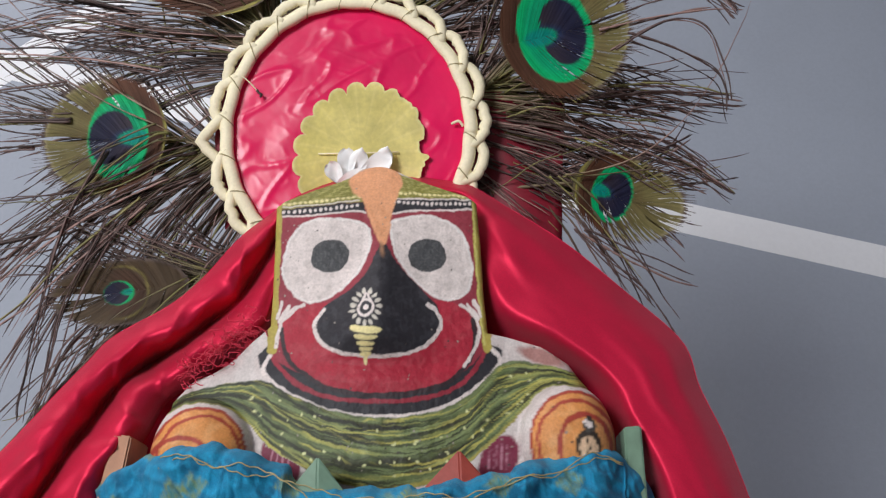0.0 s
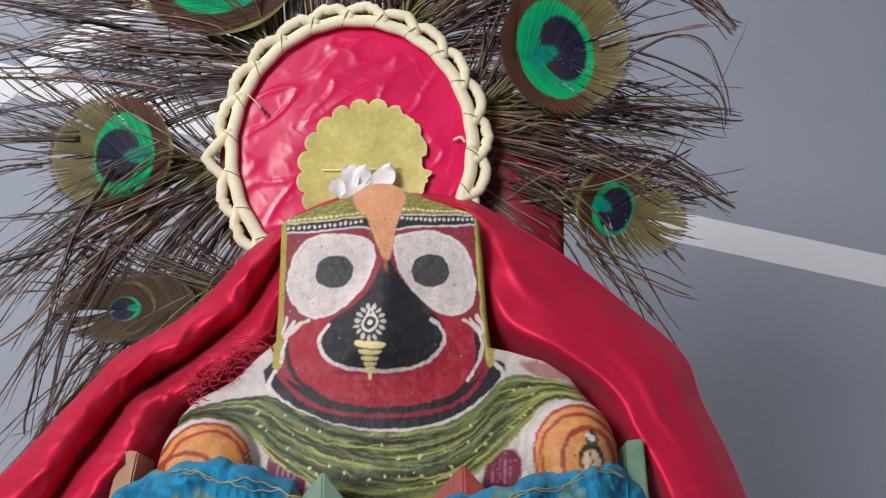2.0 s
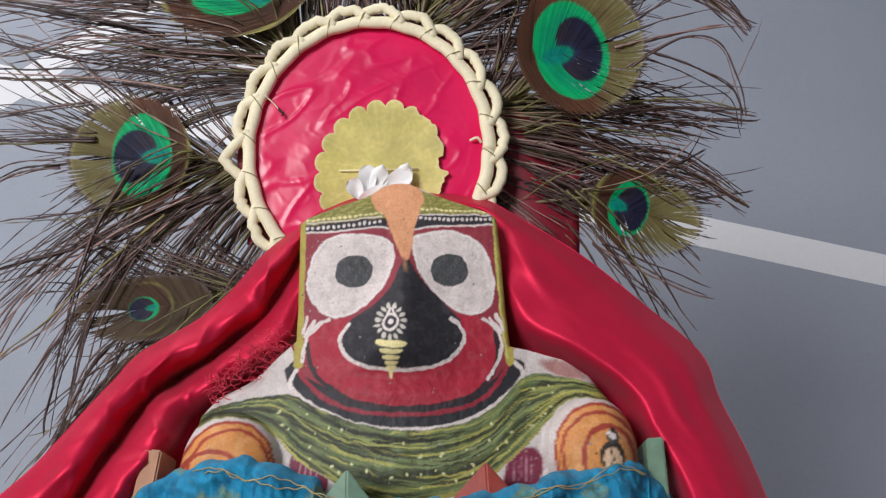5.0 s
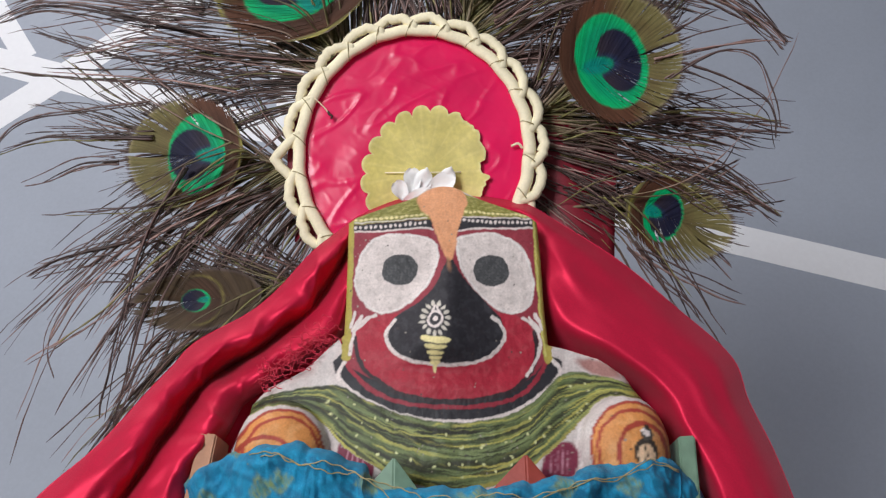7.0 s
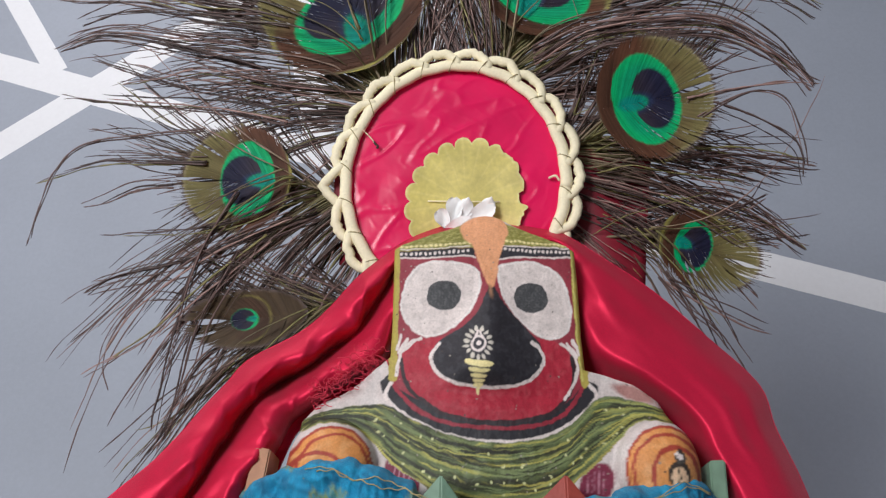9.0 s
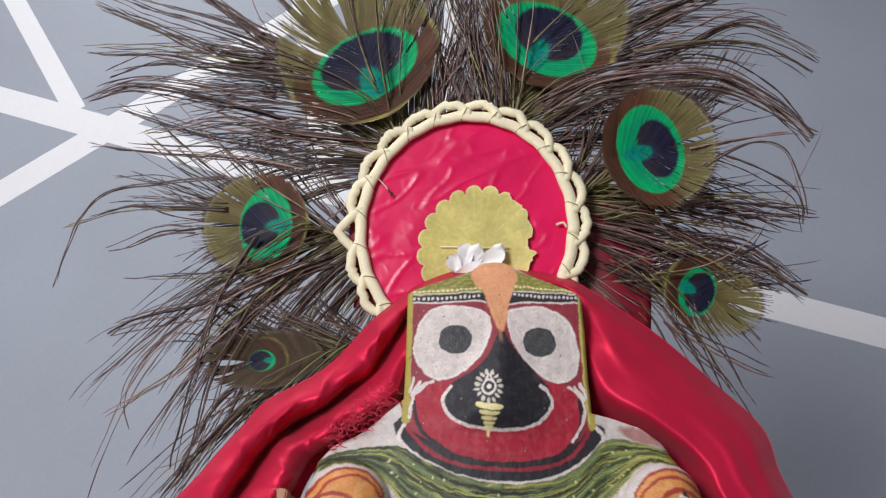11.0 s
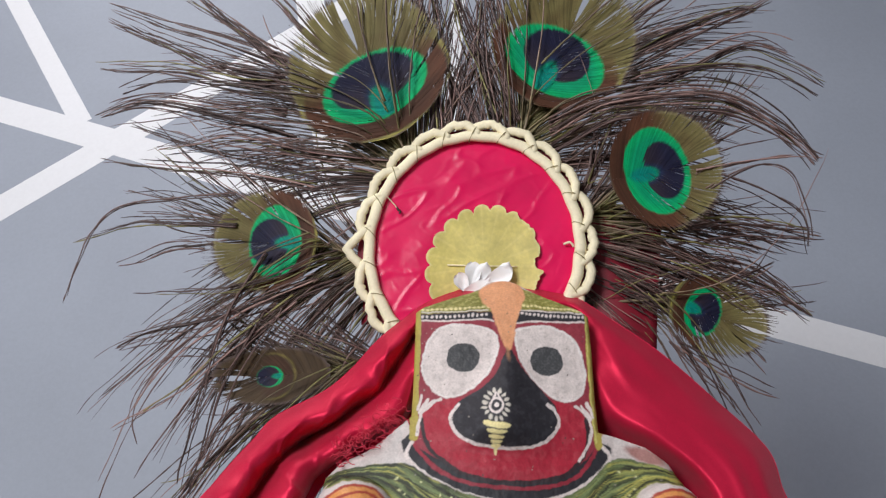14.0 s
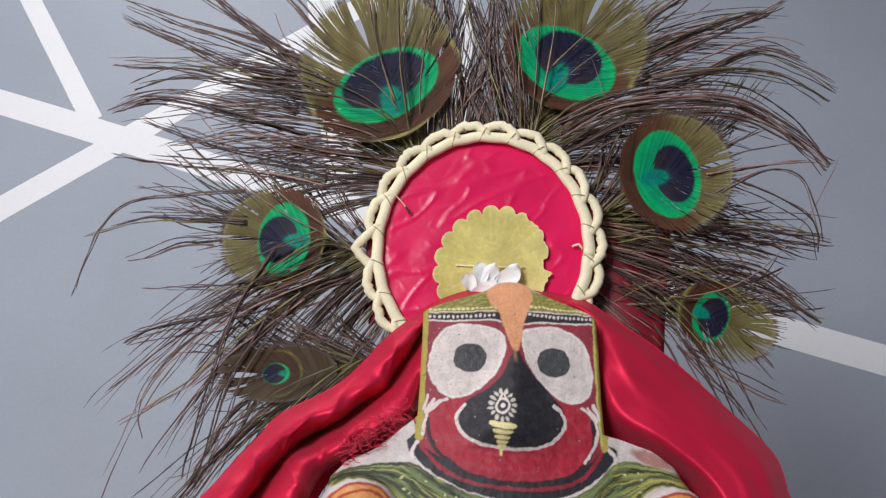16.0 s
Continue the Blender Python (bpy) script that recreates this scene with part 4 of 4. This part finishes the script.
# ---- peacock feathers ----
def eye_colour(p, q, e):
    """Colour of the vane p mm outwards along the shaft from the middle of its eye and q mm across it."""
    lead, reach, wide, gl, gs, hl, hs, ho, margin, dusk = e
    out = np.tile(np.array(srgb(92, 78, 72)), (len(p), 1))

    def put(c, m):
        out[:] = out + (np.array(srgb(*c)) - out) * np.clip(m, 0, 1)[:, None]

    def oval(cp, rp, rq):
        return (1 - np.sqrt(((p - cp) / rp) ** 2 + (q / rq) ** 2)) * min(rp, rq)

    rim = oval(lead, reach, wide)
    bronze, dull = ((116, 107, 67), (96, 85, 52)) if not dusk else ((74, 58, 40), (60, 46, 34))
    put(bronze, rim * 1.2)
    put(dull, 0.8 * np.clip(rim / 9, 0, 1) * (0.55 + 0.45 * np.sin(q * 0.5 + p * 0.13)))
    put((150, 138, 104) if not dusk else (84, 70, 52), np.clip(1 - np.abs(rim - 0.9) / 0.7, 0, 1) * np.clip(p / 6 + 0.4, 0, 1) * 0.75)
    brown = oval(-0.6, gs + margin, gl + margin * 1.15)
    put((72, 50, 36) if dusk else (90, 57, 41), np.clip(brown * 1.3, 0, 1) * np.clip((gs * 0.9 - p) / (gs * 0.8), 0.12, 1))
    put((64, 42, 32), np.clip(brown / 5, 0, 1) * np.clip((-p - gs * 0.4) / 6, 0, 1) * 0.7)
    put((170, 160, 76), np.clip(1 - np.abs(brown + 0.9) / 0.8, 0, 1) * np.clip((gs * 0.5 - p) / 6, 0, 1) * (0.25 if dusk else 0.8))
    green = oval(0, gs, gl)
    put((0, 166, 100), green * 1.6)
    put((0, 138, 104), np.clip(green / 3 - 0.6, 0, 1) * 0.6)
    notch = np.hypot((p - ho + hs * 1.05) / (0.70 * hs), q / (0.25 * hl))
    heart = np.minimum(oval(ho, hs, hl) * 1.8, (notch - 1) * 4)
    put((0, 128, 122), np.clip((1.15 - notch) * 2.5, 0, 1) * (green > 1) * 0.8)
    put((30, 30, 54), heart)
    put((52, 43, 52), np.clip(heart, 0, 1) * np.clip((ho - p) / hs + 0.3, 0, 1) * 0.9)
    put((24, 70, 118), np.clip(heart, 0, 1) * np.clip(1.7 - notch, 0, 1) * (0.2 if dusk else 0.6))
    return out


def vane(eye, axis, e, off, seed, n_side, gap):
    """The eye of a feather: barbs that fan out from its shaft, each a thin tapering strip."""
    rng = np.random.RandomState(seed)
    lead, radius, wide = e[:3]
    squash = wide / radius
    a = np.array([math.cos(axis), math.sin(axis)])
    nrm = np.array([-a[1], a[0]])
    centre = np.array(eye) + a * lead
    seg = 44
    t = np.linspace(0, 1, seg)
    verts, faces, cols = [], [], []

    def curve(j, side, reach):
        p0 = -1.02 + 1.30 * j
        th = math.radians(0.4 + 78 * (1 - j) ** 0.75)
        cp, rp, rq = 0.0, 1.0, squash
        d = np.array([math.cos(th), math.sin(th)])
        A = (d[0] / rp) ** 2 + (d[1] / rq) ** 2
        B = 2 * (p0 - cp) * d[0] / rp**2
        C = ((p0 - cp) / rp) ** 2 - 1
        ln = max((-B + math.sqrt(max(B * B - 4 * A * C, 0))) / (2 * A), 0.1)
        x = p0 + d[0] * ln * t * reach + 0.10 * ln * (t * t - t) * d[1]
        y = d[1] * ln * t * reach + 0.06 * ln * np.sin(math.pi * t) * d[0]
        return np.stack([x, side * y], -1)

    for side in (1, -1):
        # a few places where neighbouring barbs have come apart
        splits = [(rng.uniform(0.3, 0.95), rng.uniform(0.25, 0.6)) for _ in range(int(1 + 17 * gap))]
        for b in range(n_side):
            j = (b + 0.5) / n_side
            reach = 1.03 + abs(rng.normal(0, 0.10)) + (0.12 if rng.rand() < 0.3 else 0)
            lo, hi = curve(j - 0.5 / n_side, side, reach), curve(j + 0.5 / n_side, side, reach)
            mid = (lo + hi) / 2
            fill = np.clip(1.3 - 1.05 * np.clip((t * reach - 0.95) / 0.12, 0, 1), 0.22, 1.3)
            if rng.rand() < gap:
                fill = fill * (1 - rng.uniform(0.35, 0.7) * np.clip((t - rng.uniform(0.35, 0.75)) / 0.12, 0, 1))
            for js, ts in splits:
                if abs(j - js) < 0.75 / n_side:
                    fill = fill * (1 - 0.85 * np.clip((t - ts) / 0.10, 0, 1))
            e0, e1 = mid + (lo - mid) * fill[:, None], mid + (hi - mid) * fill[:, None]
            base = sum(len(q) for q in verts)
            y0 = off + rng.normal(0, 0.13)
            tilt = rng.normal(0, 0.02)
            rows = []
            for f, sg in ((e0, -1), (e1, 1)):
                w = centre + radius * (f[:, :1] * a + f[:, 1:] * nrm)
                dish = -2.5 * (f[:, 0] ** 2 + f[:, 1] ** 2)
                yy = lean_y(w[:, 1], 0) + y0 + dish + sg * (0.03 + tilt)
                rows.append(np.stack([w[:, 0], yy, w[:, 1]], -1) / 1000)
            v = np.stack(rows, 1).reshape(-1, 3)
            c = eye_colour(mid[:, 0] * radius + lead + rng.normal(0, 0.16), mid[:, 1] * radius, e) * rng.uniform(0.80, 1.14)
            verts.append(v)
            cols.append(np.repeat(c, 2, 0))
            faces += [(base + 2 * i, base + 2 * i + 1, base + 2 * i + 3, base + 2 * i + 2) for i in range(seg - 1)]
    return mesh_from("eye_vane", np.concatenate(verts), faces, M_EYE, True, np.concatenate(cols))


def strand(points, r0, rng, fuzz):
    """A loose barb: a thin, knotty tapering tube, three-sided."""
    n = len(points)
    t = np.linspace(0, 1, n)
    r = r0 * (1 - 0.5 * t) * (1 + fuzz * rng.uniform(-1, 1, n))
    r[-1] *= 0.3
    return tube(points, r, 3, 0.6)


def off_at(x, z, off):
    """Depth behind the leaning plane: feathers start behind the headpiece and may come forward outside it."""
    return off + max(0.0, 5.0 - off) * (1 - step(60, 92, np.hypot(x - CX, z - CZ)))


def barb_tone(rng):
    kind = rng.rand()
    if kind < 0.22:
        return np.array(srgb(160, 128, 120)) * rng.uniform(0.6, 1.1)
    if kind < 0.28:
        return np.array(srgb(140, 132, 84)) * rng.uniform(0.6, 1.1)
    return np.array(srgb(96, 75, 71)) * rng.uniform(0.4, 1.45)


def loose_barbs(root, neck, axis, off, seed, sets, locks):
    """Loose barbs combed off the shaft. sets: rows of count, from and to along the shaft, from and to angle off the shaft, from and to length, droop, curl.
    locks: rows of count and the bends of a strand of barbs that keeps together."""
    rng = np.random.RandomState(seed)
    root, neck = np.array(root, float), np.array(neck, float)
    pieces, cols = [], []
    n = 30
    t = np.linspace(0, 1, n)[:, None]
    for count, u0, u1, a0, a1, l0, l1, droop, curl in sets:
        ph = rng.uniform(0, 6.28, 6)
        count = int(count * 1.3)
        for i in range(count):
            k = (i + 0.5 + rng.normal(0, 0.35)) / count
            loose = rng.rand() < 0.16
            # neighbours lean together, in waves along the shaft
            sway = math.sin(k * 19 + ph[0]) + 0.7 * math.sin(k * 43 + ph[1]) + 0.4 * math.sin(k * 91 + ph[2])
            grow = 1 + 0.13 * math.sin(k * 27 + ph[3]) + 0.10 * math.sin(k * 61 + ph[4])
            u = u0 + (u1 - u0) * np.clip(k, 0, 1)
            ang = math.radians(a0 + (a1 - a0) * k + 1.6 * math.sin(k * 37 + ph[5]) + rng.normal(0, 4.0 if loose else 0.9))
            ln = (l0 + (l1 - l0) * k) * grow * (rng.uniform(0.5, 1.15) if loose else rng.uniform(0.86, 1.08))
            start = root + (neck - root) * u
            d = np.array([math.cos(axis + ang), math.sin(axis + ang)])
            side = np.array([-d[1], d[0]]) * (1 if ang > 0 else -1)
            bend = curl + 0.09 * sway + rng.normal(0, 0.25 if loose else 0.03)
            p = start + ln * (d * t + side * bend * t**2 * 0.9)
            p[:, 1] -= droop * ln * t[:, 0] ** 2.2 * (rng.uniform(0.4, 1.4) if loose else 1 + 0.25 * math.sin(k * 31 + ph[1]))
            if loose and rng.rand() < 0.5:
                p += side * ln * 0.26 * (t**4) * rng.choice((-1, 1, 1))
            p = p + side * ripple(p[:, 0], p[:, 1], 46, int(rng.randint(999)))[:, None] * 0.7 * t
            y = lean_y(p[:, 1], 0) + off_at(p[:, 0], p[:, 1], max(off, 3)) + 3.5 + 6 * rng.rand() + rng.uniform(-1, 3) * t[:, 0] ** 2
            if rng.rand() < 0.05:
                y = y - (12 + 4 * rng.rand()) * step(64, 84, np.hypot(p[:, 0] - CX, p[:, 1] - CZ))
            v, f = strand(np.stack([p[:, 0], y, p[:, 1]], -1) / 1000, 0.0006 * rng.uniform(0.6, 1.2), rng, 0.45)
            tone = barb_tone(rng)
            pieces.append((v, f))
            fresh = np.linspace(1, 0, len(v))[:, None] ** 3 * (0.6 if u > 0.7 else 0.1)
            cols.append(tone * (1 - fresh) + np.array(srgb(142, 140, 76)) * fresh)
    for count, *bends in locks:
        count, lift = count if isinstance(count, tuple) else (count, 0)
        line = smooth_line(bends, 10)
        tang = np.gradient(line, axis=0)
        tang = tang / np.linalg.norm(tang, axis=1)[:, None]
        across = np.stack([-tang[:, 1], tang[:, 0]], -1)
        q = np.linspace(0, 1, len(line))[:, None]
        body = 1.1 * math.sqrt(count)
        for _ in range(count):
            wide = rng.normal(0, body) * (1 - q) ** 0.8 + rng.normal(0, 0.35 * body) * q + rng.normal(0, 0.4 * body) * np.sin(math.pi * q)
            cut = max(9, int(len(line) * min(1.0, rng.uniform(0.78, 1.15))))
            p = (line + across * wide)[:cut]
            p = p + (across * ripple(line[:, 0], line[:, 1], 30, int(rng.randint(999)))[:, None] * 0.5 * q)[:cut]
            y = lean_y(p[:, 1], 0) + off_at(p[:, 0], p[:, 1], off - lift) + 1.5 + 6 * rng.rand() + rng.uniform(-2, 3) * q[:cut, 0] ** 2
            if count < 6:
                y = y - 8 * step(64, 84, np.hypot(p[:, 0] - CX, p[:, 1] - CZ))
            v, f = strand(np.stack([p[:, 0], y, p[:, 1]], -1) / 1000, 0.00066 * rng.uniform(0.65, 1.2), rng, 0.4)
            pieces.append((v, f))
            cols.append(np.tile(barb_tone(rng), (len(v), 1)))
    v, f = join(pieces)
    return mesh_from("loose_barbs", v, f, M_BARB, True, np.concatenate(cols))


def feather(label, root, eye, axis, e, off, seed, n_side, gap, sets, locks):
    """e: lead of the vane past its eye, its half length and half width; the green oval's half width and half length; the same of the dark
    heart and its shift outwards; the brown margin; 1 for a dusky feather. All in mm."""
    axis = math.radians(axis)
    ob = thing("peacock_feather", label, "feather", "peacock feathers behind the headpiece")
    a = np.array([math.cos(axis), math.sin(axis)])
    c, r = np.array(eye, float), np.array(root, float)
    neck = c + a * (e[0] - e[1])
    pts = smooth_line([r, r * 0.45 + neck * 0.55, neck, c - a * e[4] * 0.6, c + a * e[4] * 0.5], 8)
    far = np.linalg.norm(neck - r)
    path = [(p[0] / 1000, lean_y(p[1], off_at(p[0], p[1], off) + 0.8 + 9 * max(0.0, 1 - np.linalg.norm(p - r) / far)) / 1000, p[1] / 1000) for p in pts]
    part("shaft", mesh_from("shaft", *tube(path, np.linspace(0.0011, 0.0003, len(path)), 6), M_SHAFT), ob)
    tagged(part("eye_vane", vane(eye, axis, e, off, seed, n_side, gap), ob, "bronze, green and dark blue feather eye"), kind="stuff")
    tagged(part("barb_fringe", loose_barbs(root, neck, axis, off, seed + 50, sets, locks), ob, "thin brown loose barbs"), kind="stuff")
    return ob


BIG = "large peacock feather with a green and blue eye behind the headpiece"
SMALL = "small peacock feather with a green and blue eye beside the veil"
ROOT = (-66, 345)
feather(BIG, ROOT, (-173.2, 358.4), 184, (5, 27, 25, 19, 14, 12.2, 10.4, 3.0, 6.0, 0), 6, 1, 84, 0.08, (
    (34, 0.50, 0.98, -40, -14, 75, 112, 0.06, 0.26), (135, 0.30, 1.0, 52, 14, 70, 108, 0.20, 0.18), (36, 0.95, 1.4, 26, -26, 45, 75, 0.10, 0.05)), (
    (2, (-196, 378), (-229, 373), (-256, 367), (-270, 350), (-277, 318)), (4, (-194, 365), (-223, 364), (-247, 362), (-280, 350)), (3, (-209, 352), (-227, 350), (-241, 343), (-252, 339)),
    (8, (-138, 347), (-192, 323), (-232, 311), (-249, 302)), (3, (-148, 340), (-184, 322), (-217, 296), (-230, 274), (-228, 256)), (4, (-159, 331), (-189, 304), (-211, 281), (-240, 261)),
    (4, (-176, 351), (-192, 317), (-199, 276), (-203, 240)), (4, (-172, 322), (-187, 288), (-192, 259), (-196, 236)), (5, (-155, 388), (-189, 392), (-234, 392), (-272, 393)), (5, (-139, 355), (-172, 338), (-200, 331), (-240, 326))))
feather(BIG, ROOT, (-131.3, 442.2), 121, (11, 41, 42, 29.6, 19, 23.6, 14, 3.6, 9.0, 0), 4, 2, 96, 0.34, (
    (140, 0.58, 1.02, 54, 16, 85, 135, 0.14, 0.24), (130, 0.4, 1.0, -42, -10, 85, 150, 0.0, 0.12), (36, 0.95, 1.3, 35, -30, 60, 90, 0.02, 0.08)), (
    (12, (-178, 423), (-209, 426), (-253, 430), (-280, 420)), (6, (-170, 413), (-208, 421), (-256, 428), (-283, 419)), (10, (-181, 446), (-213, 450), (-246, 461), (-286, 474)), (8, (-174, 440), (-205, 441), (-244, 448), (-287, 447)),
    (6, (-116, 408), (-158, 409), (-201, 415), (-224, 409), (-244, 403)), (6, (-144, 397), (-181, 403), (-221, 408), (-265, 418)), (20, (-96, 418), (-99, 445), (-100, 473), (-108, 505)), (9, (-76, 427), (-91, 452), (-106, 479), (-120, 504)),
    (8, (-189, 458), (-217, 475), (-242, 494)), (10, (-163, 441), (-193, 461), (-218, 476), (-243, 490)), (8, (-152, 454), (-173, 472), (-188, 487), (-202, 499)), (7, (-177, 452), (-219, 464), (-255, 472), (-286, 481)), (5, (-161, 432), (-202, 438), (-243, 439), (-268, 429))))
feather(BIG, ROOT, (-38.4, 462.6), 67, (12, 38, 37, 27.9, 18.8, 18.6, 14.1, 3.4, 6.6, 0), 5, 3, 96, 0.34, (
    (130, 0.4, 1.0, 42, 10, 85, 150, 0.0, 0.12), (140, 0.5, 1.02, -48, -14, 85, 130, 0.18, 0.24), (36, 0.95, 1.3, 30, -35, 60, 90, 0.04, 0.08)), (
    (16, (-58, 430), (-73, 457), (-87, 481), (-96, 506)), (8, (-68, 428), (-78, 463), (-80, 494), (-79, 510)), (8, (-7, 443), (32, 464), (64, 480), (103, 465)), (8, (-3, 464), (20, 478), (55, 496), (75, 510)),
    (7, (-2, 452), (26, 466), (61, 484), (84, 481)), (9, (1, 470), (25, 485), (51, 498), (67, 501)), (8, (-7, 480), (10, 497), (24, 510), (36, 521)), (5, (6, 456), (40, 463), (69, 463), (95, 450)), ((20, 20), (-37, 421), (4, 432), (42, 437), (71, 426), (91, 410))))
feather(BIG, ROOT, (14.5, 398.8), 17, (4, 27.0, 28.0, 21.9, 16.0, 14.6, 9.7, 3.5, 6.5, 0), -11, 4, 84, 0.1, (
    (80, 0.4, 1.0, 46, 16, 75, 112, 0.10, 0.2), (150, 0.3, 1.0, -38, -12, 65, 97, 0.03, 0.10), (26, 0.95, 1.3, 30, -30, 40, 60, 0.16, 0.12)), (
    (2, (33, 399), (52, 405), (73, 410), (93, 412)), (2, (38, 391), (60, 403), (78, 399), (86, 370)), (3, (44, 397), (62, 391), (81, 381), (85, 365)), ((14, -22), (-11, 363), (26, 368), (65, 369), (94, 352)),
    ((10, -22), (0, 356), (39, 361), (73, 359), (98, 349)), ((5, -14), (26, 374), (57, 380), (78, 380), (98, 379)), ((8, -22), (-13, 344), (26, 355), (60, 355), (86, 350))))
feather(SMALL, (-50, 342), (42.4, 342.3), -16, (7, 24.5, 17, 12.5, 9.1, 10.0, 7.3, 1.2, 5.0, 0), 7, 5, 66, 0.5, (
    (46, 0.4, 1.0, 40, 18, 45, 70, 0.06, 0.2), (26, 0.5, 1.0, -40, -16, 35, 55, 0.10, 0.2), (24, 0.95, 1.3, 24, -28, 24, 36, 0.05, 0.0)), (
    (3, (25, 362), (48, 353), (62, 345), (72, 340)), (3, (30, 325), (49, 317), (68, 310), (85, 305)), (3, (27, 327), (41, 313), (57, 301), (69, 285))))
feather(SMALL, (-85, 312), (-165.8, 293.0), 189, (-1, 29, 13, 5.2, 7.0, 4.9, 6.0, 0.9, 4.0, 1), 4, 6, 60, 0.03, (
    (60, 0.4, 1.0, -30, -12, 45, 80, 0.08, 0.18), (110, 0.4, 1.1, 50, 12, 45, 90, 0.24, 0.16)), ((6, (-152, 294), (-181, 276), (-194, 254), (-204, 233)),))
